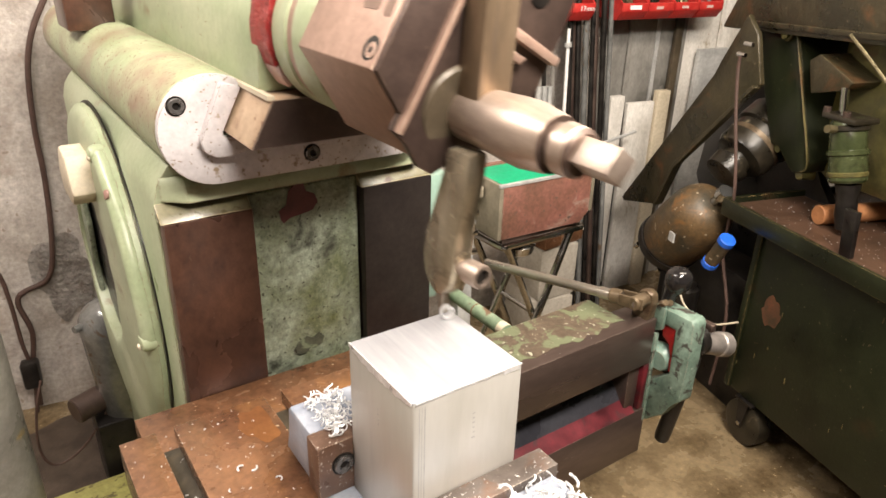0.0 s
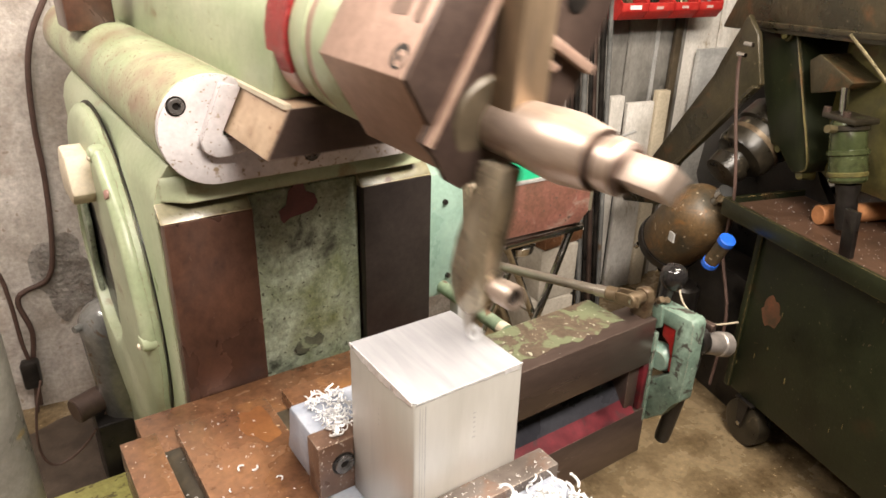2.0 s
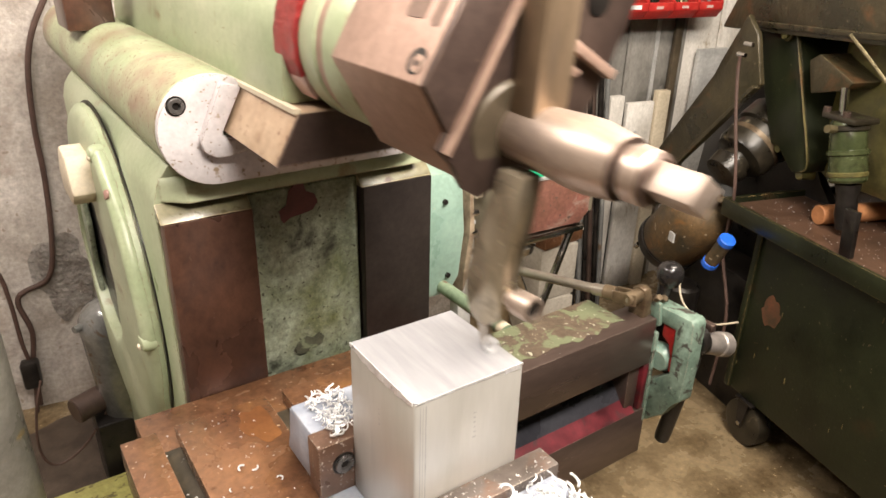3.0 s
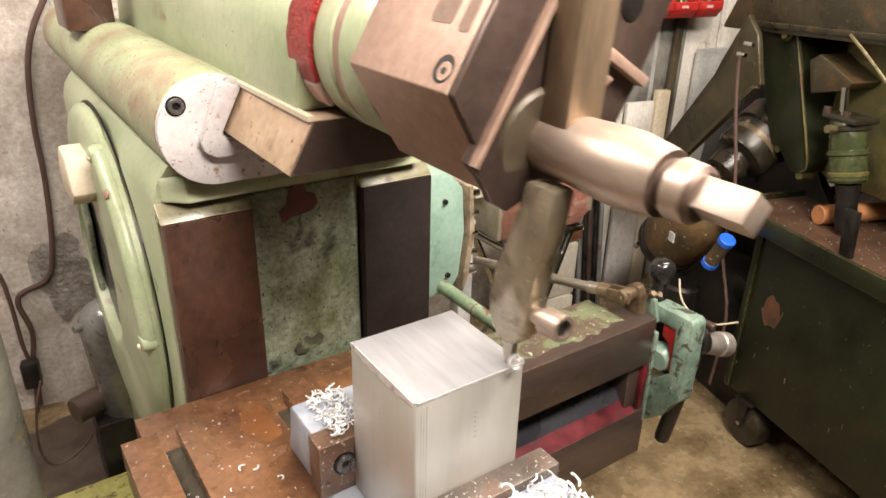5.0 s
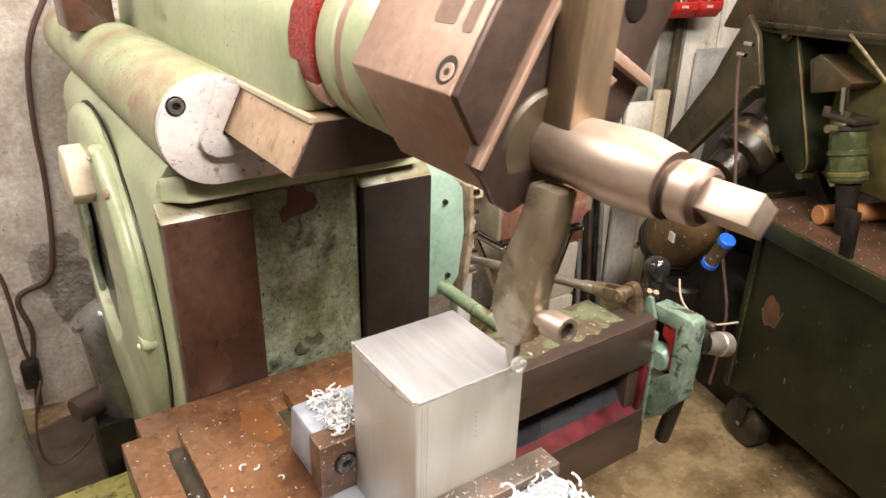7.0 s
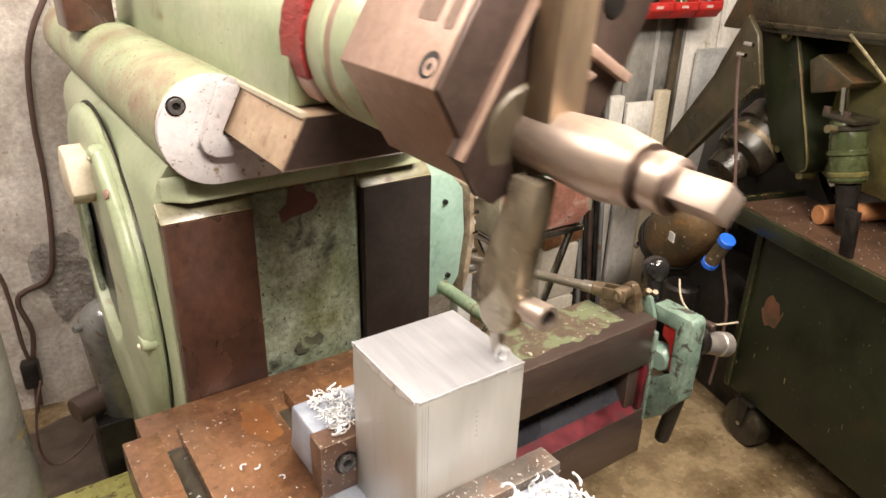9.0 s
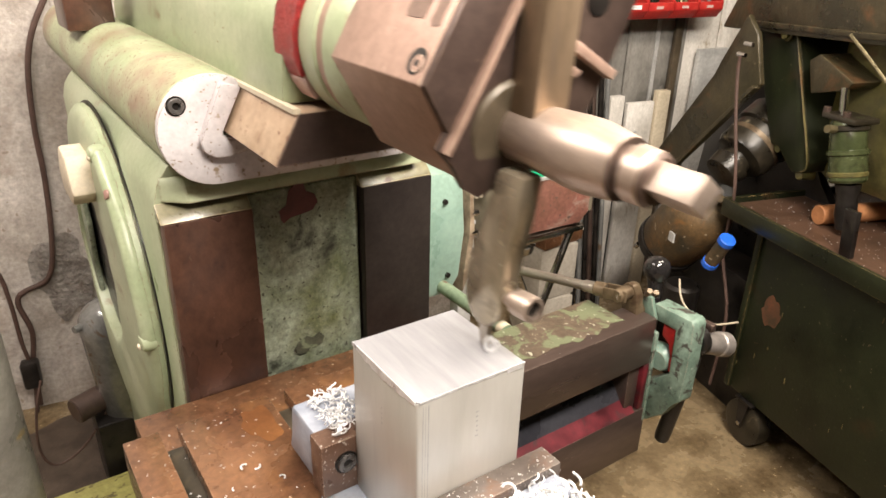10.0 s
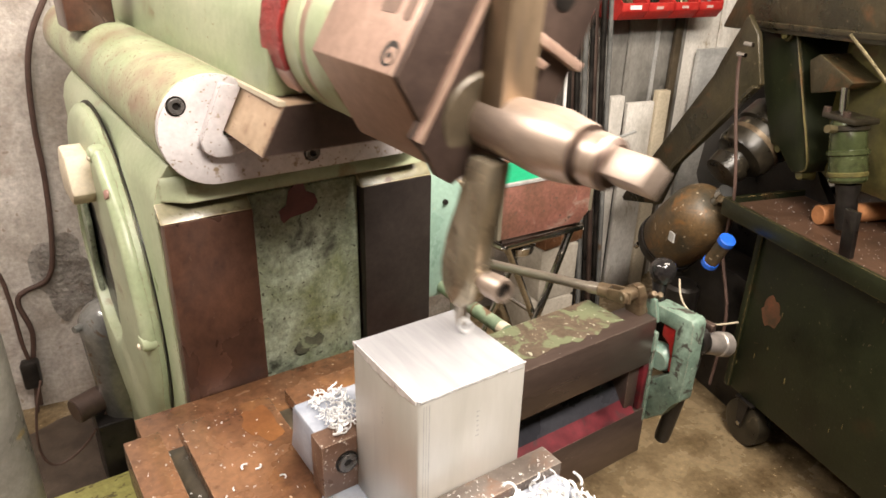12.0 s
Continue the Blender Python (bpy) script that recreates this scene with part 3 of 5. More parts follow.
# ---- ram with tool head: slides to and fro ----
def build_ram():
    ram = thing("shaper_ram", (XC, 0.42, 1.131), "pale green ram with brown hexagonal tool head and steel tool post", "machine ram")
    dove = [(0.0025, 1.131), (0.033, 1.1865), (2 * XC - 0.033, 1.1865), (2 * XC - 0.0025, 1.131)]
    part("dovetail", prism(dove, "y", 0.397, 1.3, 0.0015), TAN, ram, "worn tan steel dovetail slide")
    # Thin end plate carries the front face's shade as dark brown.
    part("dovetail_end", prism([(x + (0.0012 if x < 0.1 else -0.0012), z) for x, z in dove], "y", 0.394, 0.3975), HEAD_DARK, ram, "slide end face, its shade put into dark brown")
    zc = 1.26
    prof = [(0.034, 1.188)] + arc(XC, zc, 0.092, 180, 0, 28) + [(2 * XC - 0.034, 1.188)]
    part("ram_body", prism(prof, "y", 0.44, 1.35, 0.002), GREEN, ram)
    part("scraper_edge", roughen(box(0.0285, 0.0375, 0.398, 0.85, 1.186, 1.1915), 0.0009, 90), CREAM, ram, "worn yellow paint edge")
    part("nose", lathe([(0, 0.084), (1, 0.084)], (XC, 0.46, zc), (XC, 0.3, zc), 48), HEAD_DARK, ram)
    red = arc(XC, zc, 0.0945, 60, 203, 40) + arc(XC, zc, 0.080, 203, 60, 40)
    part("red_band", roughen(prism(red, "y", 0.405, 0.462, 0.002), 0.0016, 110), RED_BRUSHED, ram, "thick brushed red band")
    pk = arc(XC, zc, 0.0945, 203, 222, 6) + arc(XC, zc, 0.080, 222, 203, 6)
    part("pink_end", prism(pk, "y", 0.405, 0.462, 0.002), PINK, ram)
    part("swivel_ring", lathe([(0, 0.088), (0.05, 0.090), (0.36, 0.090), (0.40, 0.087), (0.52, 0.087), (0.56, 0.090), (0.96, 0.090), (1, 0.088)], (XC, 0.405, zc), (XC, 0.297, zc), 72), GREEN, ram, "pale green swivel flange")
    part("ring_groove", lathe([(0, 0.0876), (1, 0.0876)], (XC, 0.363, zc), (XC, 0.347, zc), 72, caps=False), HEAD, ram)
    hexa = [(XC + 0.1027 * math.cos(radians(a)), 1.263 + 0.1027 * math.sin(radians(a))) for a in range(0, 360, 60)]
    head = part("tool_head", prism(hexa, "y", 0.1445, 0.298, 0.0015), HEAD, ram, "brown hexagonal steel head")
    # Plate added so that the head's front face turns dark brown.
    inner = [(XC + (x - XC) * 0.985, 1.263 + (z - 1.263) * 0.985) for x, z in hexa]
    part("front_plate", prism(inner, "y", 0.1370, 0.1450, 0.0015), HEAD_DARK, head, "dark brown plate over the head's front")
    # bolt recesses on the upper left flat, their shade drawn as black discs
    nrm = Vector((-0.866, 0, 0.5))
    flat = Vector((0.028, 0, 1.263))
    for d, y, r in ((0.0175, 0.160, 0.0115),):
        c = flat + Vector((0.5, 0, 0.866)) * d + Vector((0, y, 0))
        off = Vector((0.5, 0, 0.866)) * -0.0016 + Vector((0, -0.0022, 0))
        part("bolt_recess", cyl(c - nrm * 0.003, c + nrm * 0.0006, r, seg=28), BLACK_STEEL, head, "flat black disc for the bolt recess's shade")
        part("bolt", cyl(c - nrm * 0.002 + off, c + nrm * 0.0011 + off, r * 0.66, seg=24, bev=0.0004), HEAD, head, "sunk cap bolt")
        part("bolt_socket", cyl(c + off, c + nrm * 0.0016 + off, r * 0.28, seg=6), BLACK_STEEL, head, "black piece for the hexagon socket's shade")
    # two milled slots running up the flat, drawn as patches darkened for shade
    along = Vector((0.5, 0, 0.866))
    for y0, y1, d0 in ((0.176, 0.205, 0.0515), (0.152, 0.166, 0.0475)):
        slot = bmesh.new()
        ring = [flat + along * d + Vector((0, y, 0)) for d, y in ((d0, y0 + 0.002), (d0 + 0.002, y0), (0.1005, y0), (0.1005, y1), (d0 + 0.004, y1), (d0, y1 - 0.003))]
        lo = [slot.verts.new(p - nrm * 0.002) for p in ring]
        hi = [slot.verts.new(p + nrm * 0.0005) for p in ring]
        slot.faces.new(hi)
        for k in range(len(ring)):
            slot.faces.new((lo[k], lo[(k + 1) % len(ring)], hi[(k + 1) % len(ring)], hi[k]))
        bmesh.ops.recalc_face_normals(slot, faces=slot.faces[:])
        part("milled_slot", slot, SLOT_SHADE, head, "flat patch darkened as a shaded milled slot")
    tilt, perp = Vector((0.5, 0.866)), Vector((0.866, -0.5))
    a0 = Vector((0.0445, 1.209))

    def on_face(*pairs):
        return [tuple(a0 + tilt * t + perp * p) for t, p in pairs]

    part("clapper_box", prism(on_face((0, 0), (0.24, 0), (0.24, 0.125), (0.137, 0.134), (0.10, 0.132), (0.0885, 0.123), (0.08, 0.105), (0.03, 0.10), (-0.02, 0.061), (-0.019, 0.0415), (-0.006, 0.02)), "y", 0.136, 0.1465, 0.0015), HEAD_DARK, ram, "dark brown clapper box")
    part("clapper_edge", prism(on_face((0, 0.001), (0.24, 0.001), (0.24, 0.0062), (0, 0.0062)), "y", 0.128, 0.138, 0.001), HEAD, ram, "bright worn edge strip")
    part("swing_lip", prism(on_face((0.128, 0.062), (0.137, 0.062), (0.137, 0.134), (0.128, 0.134)), "y", 0.125, 0.137, 0.001), HEAD, ram, "bright lip of the clapper box")
    part("swing_lip", prism(on_face((0.110, 0.060), (0.118, 0.060), (0.118, 0.096), (0.110, 0.092)), "y", 0.127, 0.137, 0.001), HEAD, ram, "bright lip of the clapper box")
    e = a0 + tilt * 0.178 + perp * 0.085
    # Flat black disc carries the shade of the pivot hole.
    part("pivot_hole", cyl((e.x, 0.140, e.y), (e.x, 0.1350, e.y), 0.013, seg=28), BLACK_STEEL, ram, "flat black disc for the pivot hole's shade")
    part("disc", cyl((0.119, 0.142, 1.2185), (0.119, 0.1335, 1.2175), 0.045, seg=48, bev=0.003), DISC, ram, "dull olive round flange")
    prof = [(0.0, 0.0265), (0.05, 0.0272), (0.30, 0.0274), (0.42, 0.0284), (0.56, 0.0300), (0.66, 0.0302), (0.82, 0.0262), (0.845, 0.025), (0.85, 0.0185), (0.895, 0.0185), (0.90, 0.0222), (0.985, 0.0215), (1.0, 0.0195)]
    p0, p1 = Vector((XC - 0.002, 0.160, 1.2175)), Vector((XC, -0.010, 1.2135))
    way = (p1 - p0).normalized()
    post = part("tool_post", lathe(prof, p0, p1, 48), STEEL, ram, "bright turned steel tool post")
    # Groove and collar front are darkened: the post's shade put into their colour.
    part("groove", lathe([(0, 0.0249), (0.1, 0.0249), (0.1, 0.0188), (1, 0.0188)], p0 + way * 0.1436, p0 + way * 0.1522, 36, caps=False), HEAD_DARK, post, "groove lining darkened for its shade")
    part("shoulder", lathe([(0, 0.0212), (0.3, 0.0205), (1, 0.0175)], p1 - way * 0.0005, p1 + way * 0.004, 36), HEAD_DARK, post, "collar front darkened for its shade")
    sq = [(XC + 0.0168 * math.cos(radians(a)), 1.2138 + 0.0168 * math.sin(radians(a))) for a in (8, 98, 188, 278)]
    part("square_end", prism(sq, "y", -0.053, -0.011, 0.0012), STEEL, post, "square wrench end")
    lean = Matrix.Translation((0.126, 0.115, 1.20)) @ Matrix.Rotation(radians(4.0), 4, "Y") @ Matrix.Translation((-0.126, -0.115, -1.20))
    part("tool_bar", prism([(0.100, 1.20), (0.101, 1.46), (0.132, 1.46), (0.132, 1.20)], "x", 0.1075, 0.1445, 0.0015, m=lean), TOOLBAR, ram, "yellowed rectangular steel tool bar")
    foot = [(0.092, 1.190), (0.098, 1.148), (0.106, 1.115), (0.111, 1.088), (0.112, 1.064), (0.119, 1.043), (0.130, 1.030), (0.144, 1.026), (0.158, 1.033), (0.168, 1.05), (0.1685, 1.07), (0.160, 1.104), (0.147, 1.136), (0.136, 1.165), (0.130, 1.190)]
    part("goose_neck", prism(foot, "x", 0.0975, 0.1215, 0.0060), GOOSE, ram, "rounded steel goose neck")
    part("cutting_bit", prism([(0.139, 1.040), (0.156, 1.040), (0.150, 1.008), (0.1465, 1.0005), (0.142, 1.0015), (0.140, 1.012)], "x", 0.106, 0.115, 0.001), ROD_STEEL, ram, "ground steel cutting bit")
    part("chip_curl", tube([(0.106 + 0.0065 * math.cos(a), 0.136 - 0.0011 * a, 1.0082 + 0.0065 * math.sin(a)) for a in [0.55 * k for k in range(16)]], 0.0017, 5, smooth=2), CHIP, ram, "bright chip curl hanging at the bit")
    screw = part("clamp_screw", lathe([(0, 0.0078), (0.57, 0.0078), (0.60, 0.0122), (0.95, 0.0125), (1, 0.0115), (1, 0.0078), (0.8, 0.0075), (0.8, 0.0003)], (0.109, 0.135, 1.066), (0.109, 0.078, 1.071), 28, caps=False), STEEL, ram, "yellowish socket clamp screw")
    # Black plug carries the shade inside the socket.
    part("socket", cyl((0.109, 0.1, 1.069), (0.109, 0.0812, 1.0708), 0.0074, seg=6), BLACK_STEEL, screw, "black piece for the hexagon socket's shade")
    return ram


# ---- cross rail, fixed in front of the column ----
def build_rail():
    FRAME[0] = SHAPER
    rail = thing("cross_rail", (0.25, 0.34, 0.466), "dark ground iron cross rail with red-painted channel and green top", "machine rail")
    x0, x1 = -0.17, 0.655
    part("upper_beam", box(x0, x1, 0.24, 0.30, 0.672, 0.765, 0.002), RAIL_IRON, rail)
    part("lower_beam", box(x0, x1 + 0.012, 0.24, 0.30, 0.466, 0.570, 0.002), RAIL_IRON, rail)
    part("channel_back", box(x0, x1 - 0.03, 0.285, 0.31, 0.56, 0.68), CHANNEL, rail, "black channel back")
    part("channel_lip", prism([(0.2405, 0.5705), (0.262, 0.5705), (0.262, 0.592)], "x", x0, x1 - 0.02), RED_WALL, rail, "red painted channel lip")
    part("channel_floor", prism([(0.262, 0.5705), (0.286, 0.5705), (0.286, 0.625), (0.262, 0.592)], "x", x0, x1 - 0.02), CHANNEL, rail, "dark oiled channel floor")
    part("channel_end", box(x1 - 0.04, x1 - 0.012, 0.25, 0.30, 0.571, 0.671, 0.002), RAIL_IRON, rail, "dark iron channel end")
    part("end_strip", box(x1 - 0.0115, x1 + 0.003, 0.241, 0.30, 0.571, 0.671, 0.003), RED_WALL, rail, "red painted end strip")
    part("top_deck", box(-0.17, 0.31, 0.3, 0.437, 0.6, 0.7648, 0.002), RUSTY, rail, "rusty brown rail top")
    part("overhang_deck", box(0.31, 0.60, 0.3, 0.355, 0.6, 0.7648, 0.002), RAIL_IRON, rail)
    # old paint left on the top, with a ragged front edge
    rim = [(0.302 + 0.298 * k / 40, 0.264 + 0.011 * noise.noise(Vector((k * 0.45, 1.7, 0))) + 0.008 * noise.noise(Vector((k * 1.7, 5.2, 0)))) for k in range(41)]
    part("paint_layer", prism(rim + [(0.60, 0.354), (0.302, 0.354)], "z", 0.7640, 0.7656), DECK, rail, "flaking yellow green paint over brown iron")
    FRAME[0] = Matrix.Identity(4)
    return rail


# ---- table, vice and workpiece: they creep along the rail ----
def build_table():
    tab = thing("work_table", (-0.02, 0.1, 0.5), "oiled brown cast iron table with two T-slots", "machine table")
    xs = [(-0.199, -0.157), (-0.135, -0.017), (0.007, 0.124)]
    for a, b in xs:
        part("top_land", box(a, b, -0.12, 0.348, 0.778, 0.80, 0.0012), RUSTY, tab)
    part("body", box(-0.199, 0.124, -0.12, 0.345, 0.74, 0.766, 0.002), RUSTY, tab)
    for a, b in xs:
        part("slot_web", box(a + (0.008 if a > -0.19 else 0), b - 0.008, -0.12, 0.347, 0.765, 0.779), RUSTY, tab)
    # Slot floors hold oily dirt, coloured darker for the shade down there.
    for a, b in ((-0.157, -0.135), (-0.017, 0.007)):
        part("slot_floor", box(a - 0.006, b + 0.006, -0.12, 0.3455, 0.7655, 0.7675), SLOT, tab, "grimy slot floor, darkened for the slot's shade")
    part("under_box", box(-0.19, 0.115, -0.12, 0.235, 0.50, 0.741, 0.004), RAIL_IRON, tab)
    return tab


def build_vice():
    v = thing("machine_vice", (0.06, 0.06, 0.80), "pale blue grey machine vice with brown steel jaws", "vice")
    part("base", box(-0.03, 0.15, -0.11, 0.208, 0.8005, 0.814, 0.004), BLUE_GREY, v)
    part("swivel_base", cyl((0.06, 0.07, 0.8003), (0.06, 0.07, 0.812), 0.115, seg=48, bev=0.002), BLUE_GREY, v)
    part("fixed_jaw", prism([(0.149, 0.8135), (0.149, 0.882), (0.205, 0.882), (0.209, 0.876), (0.214, 0.84), (0.222, 0.8135)], "x", -0.036, 0.156, 0.004), BLUE_GREY, v)
    jaw = part("jaw_plate", box(-0.040, 0.158, 0.120, 0.1485, 0.8145, 0.8825, 0.0015), JAW, v, "speckled brown jaw plate")
    socket_screw(jaw, (-0.012, 0.1195, 0.853), 0.011, name="jaw_bolt")
    part("moving_jaw_plate", box(-0.03, 0.156, -0.03, -0.0005, 0.8145, 0.8835, 0.0015), JAW_DARK, v, "dusty dark moving jaw plate")
    part("moving_jaw", box(-0.03, 0.15, -0.11, -0.03, 0.8135, 0.875, 0.005), BLUE_GREY, v)
    return v


def build_block():
    blk = thing("aluminium_block", (0.061, 0.06, 0.826), "square bright aluminium block with burred planed top", "workpiece")
    outline = [(0.0, 0.119), (0.0, 0.0035), (0.0012, 0.0011), (0.0038, 0.0), (0.122, 0.0), (0.122, 0.119)]
    part("body", prism(outline, "z", 0.8145, 0.9985, 0.0006), BLOCK, blk)
    part("planed_top", prism([(0.061 + (x - 0.061) * 0.996, 0.0595 + (y - 0.0595) * 0.996) for x, y in outline], "z", 0.9984, 1.0), BLOCK_TOP, blk, "freshly planed silvery top")
    random.seed(7)
    for x, w in ((0.0062, 0.0009), (0.0092, 0.0006), (0.0120, 0.0011)):
        part("score_line", box(x, x + w, -0.0001, 0.0008, 0.816, 0.994), SCORE, blk, "dull drawn line")
    for k in range(6):
        z = 0.964 - 0.0055 * k - 0.001 * random.random()
        part("ink_mark", box(0.0655 + 0.0012 * random.random(), 0.0685 + 0.0012 * random.random(), -0.0001, 0.0008, z, z + random.uniform(0.0012, 0.0026)), SCORE, blk, "faint grey stamped mark")
    for k in range(4):
        z = 0.955 - 0.006 * k
        part("ink_mark", box(-0.0001, 0.0008, 0.0615, 0.0635, z, z + random.uniform(0.0012, 0.003)), SCORE, blk, "faint grey stamped mark")
    # torn burr hanging over the near edges
    b = bmesh.new()
    n = 40
    for k in range(1, n):
        y = 0.119 * k / n
        d = 0.003 + 0.004 * abs(noise.noise(Vector((y * 60, 3.1, 0)))) + 0.005 * math.sin(math.pi * k / n)
        box(-0.0004 - 0.0005 * random.random(), 0.0006, y, y + 0.119 / n + 0.0004, 1.0 - d, 1.0003, 0, b)
    for k in range(1, n):
        x = 0.122 * k / n
        d = 0.0012 + 0.002 * abs(noise.noise(Vector((x * 70, 9.1, 0)))) + (0.004 if 33 <= k <= 38 else 0)
        box(x, x + 0.122 / n + 0.0004, -0.0004 - 0.0005 * random.random(), 0.0006, 1.0 - d, 1.0003, 0, b)
    part("burr", b, CHIP, blk, "torn bright burr along the edges")
    return blk


def swarf(name, where, label):
    """Loose curled chips: where gives (x, y, z, radius of curl, turn) for each."""
    b = bmesh.new()
    for x, y, z, r, turn, rise in where:
        tip = Euler((random.uniform(-0.45, 0.45) * (rise > 0.001), random.uniform(-0.45, 0.45) * (rise > 0.001), turn)).to_matrix()
        n = random.randint(4, 9)
        line = [tip @ Vector((r * (1 - 0.04 * k) * math.cos(k * 0.6), r * (1 - 0.04 * k) * math.sin(k * 0.6), 0.0012 * k * (rise > 0.001))) for k in range(n)]
        low = min(p.z for p in line)
        tube([(x + p.x, y + p.y, z + rise + p.z - low + r * 0.2) for p in line], r * random.uniform(0.15, 0.26), 5, b, smooth=2)
    return solid(name, b, CHIP, label, "swarf", kind="stuff", at=(where[0][0], where[0][1], where[0][2]))


random.seed(11)
COLUMN = build_column()
RAM = build_ram()
RAIL = build_rail()
TABLE = build_table()
VICE = build_vice()
BLOCK_THING = build_block()
SWARF_JAW = swarf("swarf_on_jaw", [(random.uniform(-0.022, 0.02), random.uniform(0.13, 0.2), 0.8825, random.uniform(0.0026, 0.0058), random.uniform(0, 6), random.uniform(0.0012, 0.006)) for _ in range(120)], "white curled aluminium chips heaped on the vice jaw")
SWARF_FRONT = swarf("swarf_on_moving_jaw", [(random.gauss(0.105, 0.02), random.gauss(-0.068, 0.014), 0.876 + random.uniform(0, 0.008), random.uniform(0.003, 0.0085), random.uniform(0, 6), random.uniform(0.0012, 0.008)) for _ in range(95)] + [(random.uniform(-0.02, 0.148), random.uniform(-0.1, -0.003), 0.8838, random.uniform(0.0006, 0.0016), random.uniform(0, 6), 0.0002) for _ in range(160)], "white curled aluminium chips on the moving jaw")
SWARF_TABLE = swarf("swarf_on_table", [(random.uniform(-0.19, -0.04), random.uniform(0.05, 0.34), 0.80, random.uniform(0.0006, 0.0016), random.uniform(0, 6), 0.0003) for _ in range(120)] + [(-0.09, 0.225, 0.80, 0.006, 1.0, 0.002), (-0.078, 0.222, 0.80, 0.005, 4.0, 0.001), (-0.11, 0.20, 0.80, 0.004, 2.0, 0.001), (-0.06, 0.19, 0.80, 0.004, 5.0, 0.001)], "scattered white aluminium chips on the brown table")
swarf("swarf_on_rail", [(random.uniform(0.16, 0.62), random.uniform(0.29, 0.40), 0.7206, random.uniform(0.0004, 0.0009), random.uniform(0, 6), 0.0003) for _ in range(50)], "tiny bright chips scattered on the rail top")


def oil_film(cx, cy, sx, sy, seed):
    pts = []
    for k in range(40):
        a = 2 * math.pi * k / 40
        r = 1 + 0.55 * noise.noise(Vector((math.cos(a) * 1.6, math.sin(a) * 1.6, seed)))
        pts.append((cx + sx * r * math.cos(a), cy + sy * r * math.sin(a)))
    return solid("oil_puddle", prism(pts, "z", 0.8001, 0.8004), OIL, "thin glossy amber oil puddle on the table", "puddle", "oil on the table", at=(cx, cy, 0.8))


OIL_SPOTS = [oil_film(-0.046, 0.295, 0.022, 0.036, 1.3), oil_film(-0.10, 0.13, 0.018, 0.04, 4.1)]


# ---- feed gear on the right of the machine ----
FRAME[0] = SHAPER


def build_feed():
    gb = thing("feed_gearbox", (0.38, 0.6, 0.74), "chipped blue green feed gearbox bolted to the column", "gearbox")
    part("case", prism([(0.308, 0.74), (0.43, 0.735), (0.452, 0.77), (0.462, 0.86), (0.455, 0.95), (0.42, 0.985), (0.308, 0.99)], "y", 0.55, 0.72, 0.012), TEAL_SMOOTH, gb)
    part("flange", prism([(0.455, 0.735), (0.468, 0.77), (0.478, 0.86), (0.47, 0.95), (0.462, 0.95), (0.466, 0.86), (0.455, 0.77)], "y", 0.545, 0.725, 0.001), GASKET, gb, "brown scalloped gasket edge")
    for z in (0.775, 0.815, 0.855, 0.895, 0.935):
        part("edge_bolt", cyl((0.468, 0.552, z), (0.486, 0.548, z), 0.0065, seg=8, bev=0.001), CHROME, gb)
    for y, z in ((0.36, 0.95), (0.41, 0.93), (0.35, 0.79), (0.42, 0.78)):
        part("bolt", cyl((y, 0.551, z), (y, 0.545, z), 0.005, seg=10), BLACK_STEEL, gb)
    pipe = thing("feed_shaft", (0.41, 0.47, 0.7655), "green painted round feed shaft with worn paint", "shaft")
    part("shaft", roughen(cyl((0.41, 0.3555, 0.7575), (0.41, 0.62, 0.7575), 0.0128, seg=20), 0.0003, 50), WORN_GREEN, pipe)
    part("worn_end", cyl((0.41, 0.356, 0.7575), (0.41, 0.372, 0.7575), 0.0130, seg=20), CREAM, pipe, "yellowed worn shaft end")
    part("collar", cyl((0.41, 0.44, 0.7575), (0.41, 0.443, 0.7575), 0.0131, seg=20), RUSTY, pipe)
    bar = thing("square_post", (0.53, 0.64, 0.0935), "grey square steel post with a bolt through it", "post")
    part("post", box(0.50, 0.535, 0.62, 0.65, 0.0935, 0.835, 0.002), GALV, bar)
    part("seam", box(0.4995, 0.5355, 0.6195, 0.6505, 0.745, 0.749), BLACK_STEEL, bar, "dark seam")
    part("cap", box(0.498, 0.537, 0.618, 0.652, 0.835, 0.843, 0.002), GALV, bar)
    part("bolt", cyl((0.517, 0.62, 0.80), (0.517, 0.61, 0.80), 0.007, seg=12), CHROME, bar)


